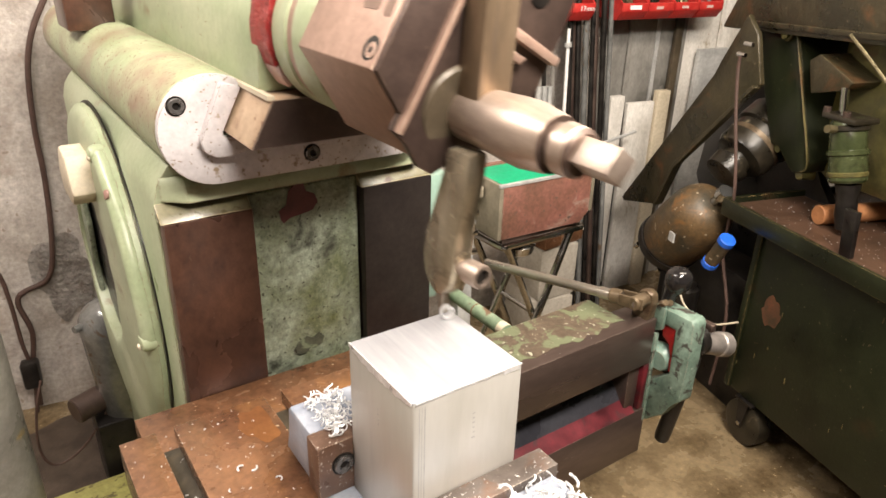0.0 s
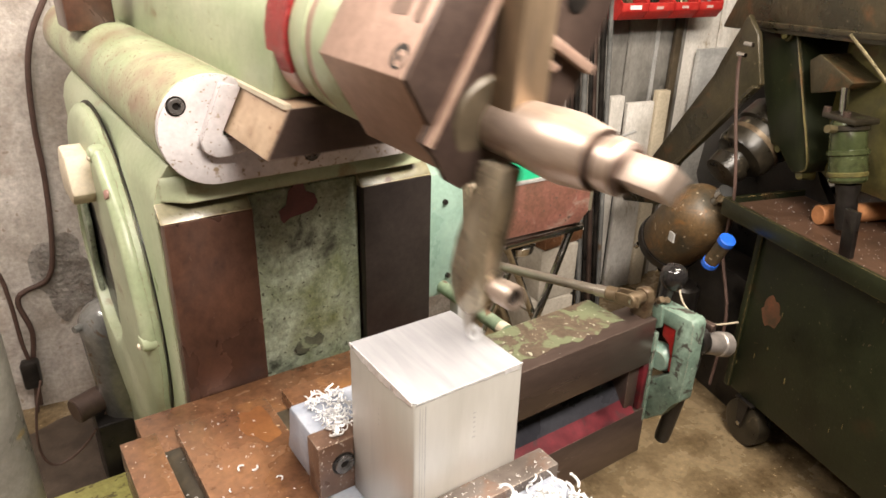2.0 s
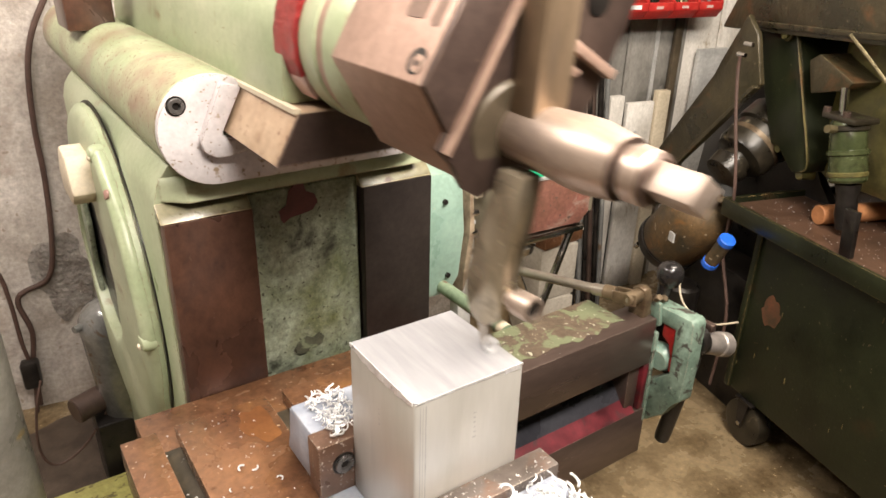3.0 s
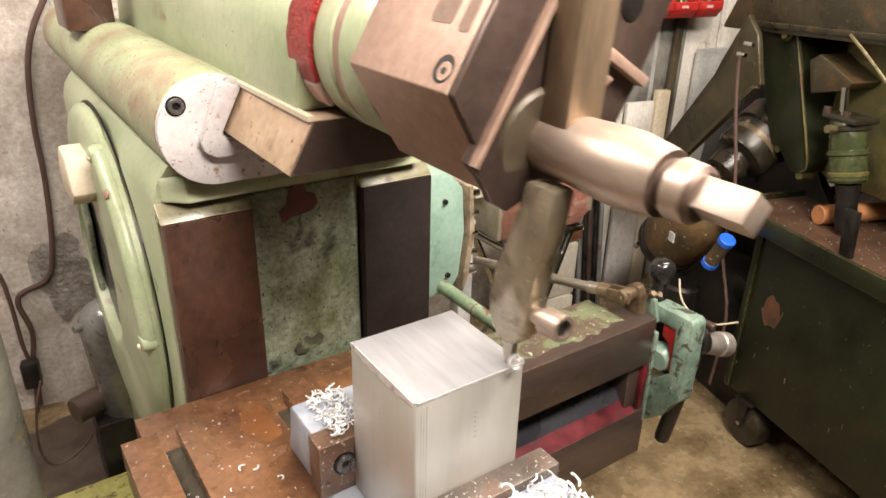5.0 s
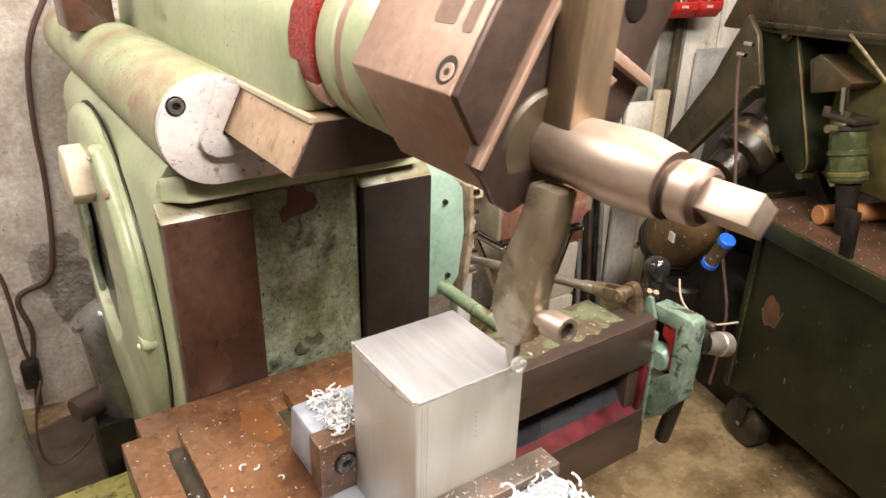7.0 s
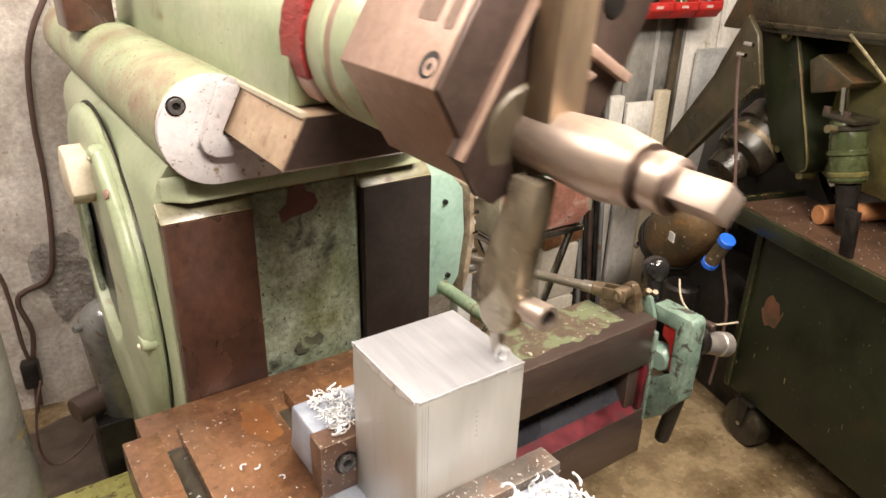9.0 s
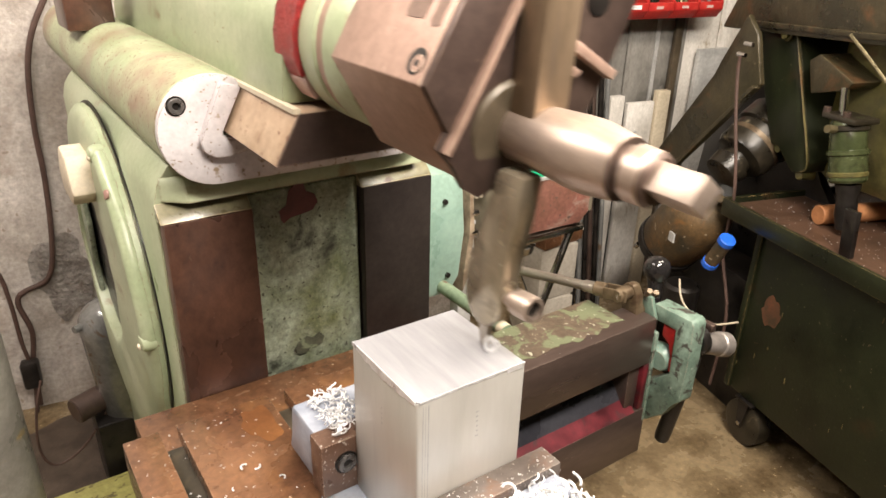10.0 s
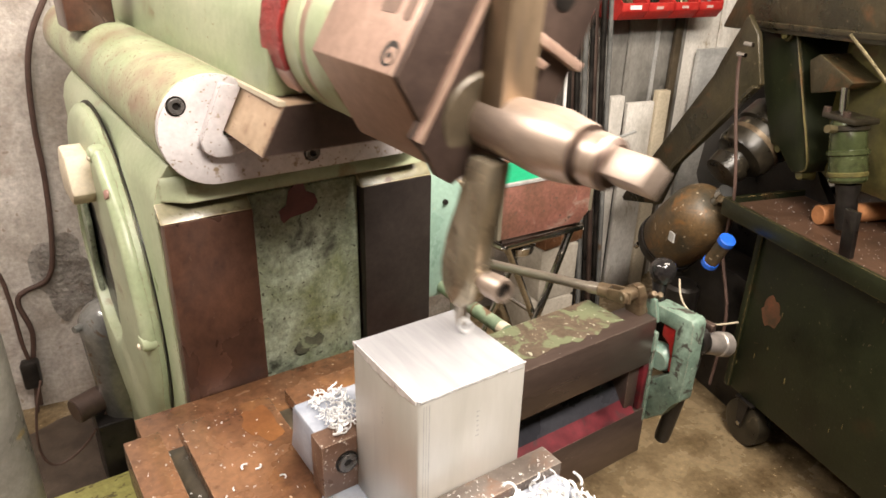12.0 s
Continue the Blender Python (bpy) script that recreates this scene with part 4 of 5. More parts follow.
def build_bracket():
    br = thing("rail_end_bracket", (0.68, 0.21, 0.54), "chipped blue green C-shaped cast bracket on the rail end, red inside", "bracket")
    outer = [(0.262, 0.782), (0.182, 0.783), (0.175, 0.775), (0.174, 0.70), (0.176, 0.618), (0.190, 0.602), (0.205, 0.572), (0.224, 0.556), (0.238, 0.540), (0.262, 0.536), (0.262, 0.615), (0.248, 0.625), (0.208, 0.662), (0.2105, 0.751), (0.262, 0.751)]
    part("casting", roughen(prism(outer, "x", 0.669, 0.705, 0.004), 0.0009, 45), TEAL, br)
    # Black slab set in the pocket paints its shade over the teal wall.
    part("pocket_shade", box(0.688, 0.704, 0.2, 0.262, 0.645, 0.756), POCKET_BLACK, br, "black slab for the shade inside the pocket")
    part("red_inside", prism([(0.2125, 0.750), (0.2125, 0.690), (0.222, 0.716), (0.238, 0.726), (0.238, 0.750)], "x", 0.674, 0.690, 0.001), RED_CHIP, br, "bright red painted pocket top")
    part("red_edge", box(0.672, 0.689, 0.2085, 0.2125, 0.665, 0.692, 0.001), RED_CHIP, br, "red painted pocket edge")
    part("boss", roughen(lathe([(0, 0.030), (0.1, 0.030), (0.8, 0.024), (1, 0.02)], (0.690, 0.240, 0.676), (0.670, 0.238, 0.674), 24), 0.0008, 50), TEAL_SMOOTH, br, "pale blue green bearing boss")
    part("stay", roughen(box(0.6595, 0.668, 0.239, 0.262, 0.54, 0.733, 0.002), 0.0008, 50), TEAL, br)
    part("spindle_boss", cyl((0.704, 0.192, 0.728), (0.722, 0.190, 0.728), 0.027, seg=28, bev=0.004), BLACK_STEEL, br, "dark bearing ring")
    part("spindle", lathe([(0, 0.019), (0.62, 0.0205), (0.66, 0.023), (0.92, 0.023), (1, 0.019)], (0.720, 0.190, 0.720), (0.792, 0.180, 0.697), 24), SPINDLE, br, "dull grey spindle end")
    part("spindle_nut", roughen(box(0.728, 0.742, 0.178, 0.203, 0.742, 0.757, 0.003), 0.001, 60), HEAD_DARK, br)
    part("crank_handle", lathe([(0, 0.0135), (0.05, 0.0145), (0.93, 0.0145), (0.98, 0.013), (1, 0.009)], (0.706, 0.188, 0.70), (0.701, 0.2185, 0.492), 24), BLACK_STEEL, br, "dark round crank handle")
    return br


PIVOT = Vector((0.69, 0.268, 0.71))


PIN = Vector((-0.0745, -0.0112, 0.0932))  # from the pivot to the rod's pin


def build_lever():
    lv = thing("feed_lever", PIVOT, "swinging steel feed lever with polished black ball knob", "lever")
    part("arm", roughen(prism([(0.232, 0.745), (0.25, 0.735), (0.262, 0.745), (0.258, 0.776), (0.246, 0.792), (0.232, 0.786)], "x", 0.6595, 0.668, 0.002), 0.0008, 50), TEAL, lv, "chipped green arm")
    c = PIVOT + PIN
    part("rocker", roughen(prism([(c.y - 0.016, c.z - 0.006), (c.y - 0.012, c.z + 0.012), (c.y, c.z + 0.017), (c.y + 0.014, c.z + 0.012), (c.y + 0.022, c.z - 0.014), (0.282, 0.742), (0.258, 0.735), (0.246, 0.766)], "x", 0.632, 0.652, 0.004), 0.0008, 40), FORK, lv, "oily brown rocker")
    part("cross_shaft", cyl((0.640, 0.262, 0.765), (0.694, 0.262, 0.765), 0.011, seg=18, bev=0.002), FORK, lv)
    part("pin_eye", cyl((0.600, c.y, c.z), (0.634, c.y, c.z), 0.0125, seg=20, bev=0.002), FORK, lv, "rod pin eye")
    part("stem", lathe([(0, 0.011), (0.5, 0.012), (1, 0.0155)], (0.69, 0.256, 0.765), (0.694, 0.246, 0.822), 20), BAKELITE, lv)
    part("knob", lathe([(0, 0.014), (0.08, 0.0170), (0.25, 0.0215), (0.5, 0.0240), (0.75, 0.0215), (0.9, 0.0150), (0.96, 0.009), (0.97, 0.006), (0.94, 0.003)], (0.696, 0.2445, 0.808), (0.698, 0.2410, 0.854), 32), BAKELITE, lv, "glossy black ball knob")
    for x, y, z in ((0.664, 0.240, 0.796), (0.684, 0.244, 0.788)):
        part("bolt_head", cyl((x, y + 0.006, z - 0.006), (x - 0.003, y - 0.006, z + 0.003), 0.0065, seg=6, bev=0.0012), FORK, lv, "oily bolt head")
    return lv


def build_rod():
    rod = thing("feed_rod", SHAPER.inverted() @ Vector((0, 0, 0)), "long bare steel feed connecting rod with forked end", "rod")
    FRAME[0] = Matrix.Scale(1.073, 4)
    n = 0.315
    part("rod", lathe([(0, 0.009), (0.85, 0.009), (0.855, 0.011), (1, 0.011)], (0, 0, 0), (0, 0, n - 0.03), 18), ROD_STEEL, rod)
    part("collar", lathe([(0, 0.0112), (0.1, 0.0135), (0.9, 0.0135), (1, 0.0115)], (0, 0, n - 0.052), (0, 0, n - 0.03), 20), FORK, rod, "oily brown rod collar")
    for x in (-0.0125, 0.0075):
        part("fork", box(x, x + 0.005, -0.011, 0.011, n - 0.032, n + 0.012, 0.002), FORK, rod, "oily brown fork cheek")
    part("pin", cyl((-0.016, 0, n), (0.016, 0, n), 0.006, seg=12), CHROME, rod)
    FRAME[0] = SHAPER
    return rod


build_feed()
build_bracket()
LEVER = build_lever()
ROD = build_rod()
FRAME[0] = Matrix.Identity(4)

# ---- saw in the corner ----
SAW_M = Matrix(((-0.281, 0.96, 0, 1.42), (-0.96, -0.281, 0, 0.625), (0, 0, 1, 0), (0, 0, 0, 1)))


def at_saw(u, n, z):
    return SAW_M @ Vector((u, n, z))


def sawpart(name, bm, mat, parent, label=""):
    """A part given in the saw's own space: x along its side, y away, z up."""
    bmesh.ops.transform(bm, matrix=SAW_M, verts=bm.verts)
    return part(name, bm, mat, parent, label)


def build_saw():
    saw = thing("power_saw", at_saw(0.4, 0.3, 0), "dark green power saw on an oily steel cabinet with casters", "saw")
    cab = sawpart("cabinet", box(0.085, 1.3, 0.06, 0.62, 0.151, 0.685, 0.006), SAW, saw, "dark green sheet steel cabinet")
    sawpart("corner_seam", box(0.078, 0.10, 0.052, 0.075, 0.151, 0.685, 0.004), SAW, cab)
    sawpart("maker_tag", box(0.115, 0.14, 0.056, 0.062, 0.655, 0.668), CREAM, cab)
    rust = [(0.182 + 0.038 * (1 + 0.4 * noise.noise(Vector((math.cos(a) * 1.4, math.sin(a) * 1.4, 3.0)))) * math.cos(a) * (0.8 if math.sin(a) > 0 else 1.0), 0.452 + 0.042 * (1 + 0.5 * noise.noise(Vector((math.cos(a) * 1.7, math.sin(a) * 1.7, 8.0)))) * math.sin(a)) for a in [2 * math.pi * k / 28 for k in range(28)]]
    sawpart("rust_patch", prism(rust, "y", 0.0592, 0.0606), RUST_SPOT, cab, "round rust patch in the paint")
    random.seed(31)
    marks = bmesh.new()
    for k in range(9):
        u, z, h = random.uniform(0.10, 0.62), random.uniform(0.18, 0.66), random.uniform(0.003, 0.02)
        box(u, u + random.uniform(0.0012, 0.003), 0.0592, 0.0604, z, z + h, 0, marks, Matrix.Rotation(random.uniform(-0.02, 0.02), 4, "Y"))
    tagged(sawpart("scratches", marks, SAW_OLIVE, cab), "pale scratches in the paint", kind="stuff")
    tray = sawpart("tray", box(-0.01, 1.35, 0.0, 0.72, 0.685, 0.705, 0.002), SAW_TRAY, saw, "oily brown chip tray")
    sawpart("rim", box(-0.012, 1.35, -0.006, 0.004, 0.672, 0.722, 0.002), SAW, tray)
    sawpart("rim", box(-0.014, 0.0, 0.004, 0.72, 0.672, 0.722, 0.002), SAW, tray)
    for u, n in ((0.172, 0.085), (0.172, 0.52), (1.1, 0.085)):
        c = sawpart("caster", lathe([(0, 0.055), (0.1, 0.070), (0.9, 0.070), (1, 0.055)], (u, n - 0.026, 0.0702), (u, n + 0.026, 0.0702), 32), GREASY, saw, "greasy dark caster wheel")
        sawpart("fork", box(u - 0.034, u + 0.034, n - 0.036, n + 0.036, 0.144, 0.1515, 0.002), BLACK_STEEL, c)
        for e in (-0.034, 0.031):
            sawpart("fork_leg", prism([(u - 0.020, 0.145), (u + 0.020, 0.145), (u + 0.010, 0.058), (u - 0.010, 0.058)], "y", n + e, n + e + 0.003), BLACK_STEEL, c)
        sawpart("axle", cyl((u, n - 0.037, 0.0702), (u, n + 0.037, 0.0702), 0.007, seg=10), CHROME, c)
    body = sawpart("upright", prism([(-0.192, 1.142), (-0.045, 1.165), (-0.030, 1.150), (0.0985, 0.842), (0.083, 0.808), (0.048, 0.801), (0.030, 0.812), (-0.020, 0.856), (-0.048, 0.854)], "y", 0.15, 0.40, 0.006), SAW, saw, "dark green upright casting")
    sawpart("edge_weld", roughen(tube([(-0.036, 0.148, 1.15), (0.03, 0.147, 1.0), (0.094, 0.147, 0.845), (0.081, 0.147, 0.812)], 0.0028, 6), 0.0012, 90), SAW_OLIVE, body, "pale worn weld seam")
    sawpart("top_flange", roughen(prism([(-0.225, 1.150), (-0.05, 1.192), (-0.035, 1.176), (-0.21, 1.136)], "y", 0.128, 0.36, 0.003), 0.001, 30), SAW, body, "bolted top flange")
    for u, z in ((-0.186, 1.118), (-0.062, 1.148)):
        sawpart("flange_bolt", lathe([(0, 0.016), (0.5, 0.016), (0.55, 0.011), (0.9, 0.011), (1, 0.006)], (u, 0.152, z), (u, 0.126, z), 12), SAW_OLIVE, body, "grimy bolt head")
    for u, z in ((-0.03, 0.848), (0.066, 0.799)):
        sawpart("lug", roughen(cyl((u, 0.158, z), (u, 0.21, z - 0.004), 0.014, seg=12, bev=0.003), 0.002, 60), SAW_OLIVE, body, "grease caked lug")
    bow = sawpart("bow_arm", prism([(-0.30, 1.14), (0.9, 1.19), (0.9, 1.34), (-0.1, 1.30), (-0.26, 1.22)], "y", 0.12, 0.34, 0.006), CHANNEL_ARM, saw, "heavy brown bow arm")
    sawpart("rib", roughen(prism([(-0.20, 1.158), (0.88, 1.200), (0.88, 1.214), (-0.20, 1.172)], "y", 0.112, 0.122, 0.002), 0.0012, 40), CHANNEL_ARM, bow)
    arm = sawpart("diagonal_channel", prism([(-0.148, 1.192), (-0.10, 1.147), (-0.052, 1.021), (-0.334, 0.714), (-0.401, 0.549), (-0.61, 0.488), (-0.622, 0.50), (-0.239, 1.018), (-0.224, 1.053)], "y", 0.075, 0.092, 0.003), CHANNEL_ARM, saw, "dark diagonal channel arm")
    sawpart("flange", prism([(-0.06, 1.018), (-0.052, 1.012), (-0.33, 0.705), (-0.396, 0.55), (-0.404, 0.556), (-0.34, 0.714)], "y", 0.055, 0.077, 0.001), CHANNEL_ARM, arm)
    case = sawpart("gear_case", box(0.04, 0.62, 0.215, 0.60, 0.78, 1.20, 0.05), SAW_OLIVE, saw, "rounded dark green gear case")
    sawpart("rusty_bracket", prism([(0.045, 1.10), (0.075, 1.12), (0.19, 1.07), (0.178, 1.055), (0.16, 1.045), (0.072, 1.022)], "y", 0.125, 0.225, 0.003), CHANNEL_ARM, case, "rust streaked bracket")
    dash = sawpart("dashpot", lathe([(0, 0.039), (0.04, 0.0435), (0.42, 0.0435), (0.44, 0.048), (0.5, 0.048), (0.52, 0.042), (0.9, 0.042), (1, 0.035)], (0.235, 0.14, 0.835), (0.190, 0.14, 0.985), 28), DASH, saw, "green hydraulic dashpot cylinder")
    sawpart("piston_rod", cyl((0.182, 0.13, 0.985), (0.168, 0.13, 1.055), 0.009, seg=14), CHROME, dash, "chrome piston rod")
    sawpart("cap_clamp", box(0.145, 0.245, 0.10, 0.18, 0.98, 0.994, 0.004), GREASY, dash)
    sawpart("hose_clamp", lathe([(0, 0.0425), (0.2, 0.0465), (0.8, 0.0465), (1, 0.0425)], (0.2, 0.14, 0.955), (0.196, 0.14, 0.97), 28), GREASY, dash, "greasy steel hose clamp")
    sawpart("inlet", cyl((0.2, 0.095, 0.962), (0.2, 0.07, 0.965), 0.010, seg=10), BRASS, dash)
    for u in (0.15, 0.21):
        sawpart("cap_bolt", cyl((u, 0.11, 0.985), (u, 0.11, 1.006), 0.009, seg=8), HEAD_DARK, dash)
    sawpart("dash_foot", roughen(lathe([(0, 0.022), (0.3, 0.027), (0.7, 0.024), (1, 0.03)], (0.262, 0.14, 0.722), (0.238, 0.14, 0.832), 20), 0.003, 50), BLACK_STEEL, dash, "black greasy dashpot foot")
    sawpart("dash_collar", lathe([(0, 0.0425), (0.2, 0.0455), (0.8, 0.0455), (1, 0.0425)], (0.231, 0.14, 0.848), (0.227, 0.14, 0.862), 28), SAW_OLIVE, dash)
    sawpart("strap", tube([(0.188, 0.08, 1.181), (0.247, 0.08, 1.143), (0.32, 0.08, 1.092)], 0.0042, 8), BRASS, saw, "dull brown strap")
    # motor hung under the channel
    ax0, ax1 = Vector((-0.235, 0.02, 0.492)), Vector((-0.085, 0.02, 0.668))
    d = (ax1 - ax0).normalized()
    mot = sawpart("motor", lathe([(-0.02, 0.07), (0.0, 0.094), (0.05, 0.099), (0.5, 0.100), (0.74, 0.098), (0.86, 0.092), (0.96, 0.080), (1.04, 0.062), (1.08, 0.04)], ax0, ax1, 40), MOTOR, saw, "dirty brown electric motor")
    sawpart("end_bell", lathe([(0, 0.102), (0.4, 0.104), (0.7, 0.098), (1, 0.07)], ax0 + d * 0.004, ax0 - d * 0.045, 40), BLACK_STEEL, mot, "black motor end bell")
    for k in range(5):
        a = 0.4 + k * 0.55
        q = d.to_track_quat("Z", "Y")
        p = ax0 - d * 0.03 + q @ Vector((0.098 * math.cos(a * 2), 0.098 * math.sin(a * 2), 0))
        sawpart("bell_screw", cyl(p, p - d * 0.02, 0.008, seg=8), CHROME, mot)
    sawpart("paper_tag", roughen(box(-0.112, -0.085, -0.089, -0.084, 0.56, 0.588), 0.004, 60), GALV, mot, "torn pale paper tag")
    sawpart("shaft_coupling", lathe([(0, 0.014), (0.55, 0.014), (0.6, 0.022), (1, 0.022)], ax1 + d * 0.01, ax1 + d * 0.08, 24), CHROME, mot, "greasy metal coupling")
    g0 = Vector((-0.115, 0.055, 0.750))
    drum = sawpart("gear_drum", lathe([(0, 0.02), (0.02, 0.052), (0.20, 0.057), (0.22, 0.044), (0.30, 0.044), (0.33, 0.076), (0.40, 0.084), (0.70, 0.084), (0.72, 0.094), (1, 0.094)], g0, g0 + Vector((-0.02, 0.19, 0.135)), 36), GREASY, saw, "greasy black gear drum")
    for s0, r in ((0.52, 0.0855),):
        q0 = g0 + Vector((-0.02, 0.19, 0.135)) * s0
        sawpart("drum_band", lathe([(0, r), (1, r)], q0, q0 + Vector((-0.02, 0.19, 0.135)) * 0.07, 36, caps=False), FORK, drum, "worn bright band")
    # Black sheet added as the saw's shaded inside, outlined to fit the view.
    sawpart("dark_backing", prism([(-0.36, 0.44), (0.10, 0.44), (0.10, 0.70), (0.04, 0.76), (-0.01, 0.84), (-0.01, 1.1), (-0.22, 1.1), (-0.30, 0.985), (-0.46, 0.78), (-0.48, 0.62)], "y", 0.27, 0.30, 0.004), BLACK_STEEL, saw, "added black sheet for the saw's dark inside")
    # capacitor can with blue caps
    c0, c1 = Vector((0.036, -0.05, 0.545)), Vector((0.084, -0.05, 0.636))
    can = sawpart("capacitor_can", cyl(c0, c1, 0.0205, seg=24, bev=0.002), MOTOR, saw, "brown can with bright blue end caps")
    e = (c1 - c0).normalized()
    sawpart("blue_cap", cyl(c0 - e * 0.006, c0 + e * 0.012, 0.0228, seg=24, bev=0.002), BLUE, can, "bright blue plastic cap")
    sawpart("blue_cap", cyl(c1 - e * 0.012, c1 + e * 0.006, 0.0228, seg=24, bev=0.002), BLUE, can, "bright blue plastic cap")
    # thin pull rod
    sawpart("pull_rod", tube([(-0.085, 0.02, 1.092), (-0.082, 0.02, 1.05), (-0.059, 0.02, 0.946), (-0.003, 0.02, 0.738), (-0.007, 0.03, 0.546), (0.056, 0.03, 0.374), (0.05, 0.03, 0.13)], 0.0047, 8), RUBBER, saw, "thin rusty pull rod")
    for u, z in ((-0.095, 1.095), (-0.075, 1.125)):
        sawpart("wing_nut", cyl((u - 0.012, 0.03, z), (u + 0.018, 0.03, z), 0.006, seg=8), CHROME, saw)
    # Black block added for the saw's shade; it is no real part.
    sawpart("shade_block", box(-0.42, 0.075, 0.14, 0.55, 0.0, 0.44, 0.01), BLACK_STEEL, saw, "added black block for the saw's shade over the floor")
    # inner black parts under the tray edge
    sawpart("pump_body", cyl((-0.12, 0.0, 0.12), (-0.12, 0.0, 0.40), 0.055, seg=24, bev=0.01), BLACK_STEEL, saw, "black coolant pump")
    return saw


build_saw()
bar = thing("round_bar", at_saw(0.13, 0.3, 0.705), "rust orange round steel bar lying on the saw tray", "steel bar")
sawpart("bar", cyl((0.185, 0.13, 0.7305), (0.22, 0.45, 0.7305), 0.0255, seg=28, bev=0.002), COPPER, bar)
stop = thing("work_stop", at_saw(0.36, 0.05, 0.705), "dark flat steel stop standing on the saw tray", "stop bar")
sawpart("stop", prism([(0.352, 0.705), (0.382, 0.705), (0.37, 0.815), (0.335, 0.815)], "y", 0.035, 0.05, 0.001), BLACK_STEEL, stop)
random.seed(21)
b = bmesh.new()
for _ in range(420):
    u, n, s = random.uniform(0.02, 0.7), random.uniform(0.01, 0.45), random.uniform(0.0005, 0.0014)
    box(u, u + s * 1.6, n, n + s, 0.705, 0.705 + s, 0, b, None)
bmesh.ops.transform(b, matrix=SAW_M, verts=b.verts)
solid("saw_filings", b, CHIP, "bright filings scattered on the saw tray", "swarf", kind="stuff")
solid("saw_cable", tube([(1.2, 0.58, 0.55), (1.195, 0.565, 0.51), (1.2, 0.543, 0.479), (1.2, 0.496, 0.468), (1.2, 0.455, 0.472), (1.3, 0.45, 0.45)], 0.0028, 8), CREAM, "thin pale cable hanging by the saw", "cable")


# ---- stool with a box of oddments ----
stool = thing("workshop_stool", (0.98, 0.98, 0.0), "folding stool with crossed chrome tube legs", "stool")
part("seat_frame", box(0.84, 1.12, 0.89, 1.07, 0.612, 0.628, 0.004), HEAD_DARK, stool)
part("rim", tube([(0.85, 0.885, 0.606), (1.11, 0.885, 0.606), (1.125, 0.90, 0.606), (1.125, 1.06, 0.606), (1.11, 1.075, 0.606), (0.85, 1.075, 0.606), (0.835, 1.06, 0.606), (0.835, 0.90, 0.606), (0.85, 0.885, 0.606)], 0.009, 8, smooth=4), CHROME, stool, "chrome tube rim")
for y in (0.895, 1.065):
    part("leg", tube([(0.86, y, 0.606), (0.98, y + 0.008, 0.36), (1.13, y, 0.011), (1.15, y, 0.011)], 0.011, 10), CHROME, stool)
    part("leg", tube([(1.10, y, 0.606), (0.98, y - 0.016, 0.36), (0.83, y, 0.011), (0.81, y, 0.011)], 0.011, 10), CHROME, stool)
part("cross_bar", cyl((0.98, 0.87, 0.36), (0.98, 1.09, 0.36), 0.007, seg=12), CHROME, stool)
part("hub", lathe([(0, 0.02), (0.3, 0.045), (0.7, 0.05), (1, 0.03)], (0.93, 0.93, 0.545), (0.93, 0.93, 0.60), 28), CHROME, stool, "bright pressed steel hub")
crate = thing("wooden_box", (0.98, 0.95, 0.628), "faded red open wooden box with grimy ends on a stool", "box")
m0 = Matrix.Translation((0.83, 0.885, 0.63)) @ Matrix.Rotation(radians(-3), 4, "Z")


def crate_part(name, bm, mat, label=""):
    bmesh.ops.transform(bm, matrix=m0, verts=bm.verts)
    part(name, bm, mat, crate, label)


crate_part("front", prism([(0, 0), (0.275, 0.0), (0.305, 0.03), (0.305, 0.155), (0, 0.155)], "y", 0, 0.012, 0.002), BOX_RED, "faded red front board")
crate_part("back", box(0, 0.30, 0.17, 0.182, 0, 0.155, 0.002), BOX_RED)
crate_part("end", box(-0.012, 0.0, 0, 0.182, 0, 0.155, 0.002), BOX_END, "grimy olive end board")
crate_part("end", box(0.305, 0.317, 0, 0.182, 0.03, 0.155, 0.002), BOX_END)
crate_part("bottom", box(0, 0.30, 0.012, 0.17, 0.0, 0.012), BOX_END)
crate_part("trim", box(-0.014, 0.318, -0.002, 0.004, 0.148, 0.158, 0.001), GALV, "bare metal top edge")
sheet = solid("green_sheet", box(0.845, 1.09, 0.90, 1.05, 0.772, 0.778), LID_GREEN, "vivid green sheet lying in the wooden box", "sheet")
tag = solid("wood_scrap", box(0.79, 0.815, 0.95, 0.99, 0.735, 0.765, 0.002), CREAM, "small yellow wooden scrap on the box end", "scrap")
for k, (z0, z1, w) in enumerate(((0.0, 0.2, 0.17), (0.202, 0.40, 0.16), (0.402, 0.45, 0.19))):
    bl = roughen(box(-w / 2, w / 2, -0.1, 0.1, z0, z1, 0.006), 0.003, 14, k)
    bmesh.ops.transform(bl, matrix=pose(1.325, 1.24, 0, 0, 0, -14 + 9 * k), verts=bl.verts)
    solid("cement_block", bl, CARTON if k < 2 else RUSTY, "pale grey cement block stacked by the wall" if k < 2 else "rusty brown slab on the block stack", "block", "stacked blocks")

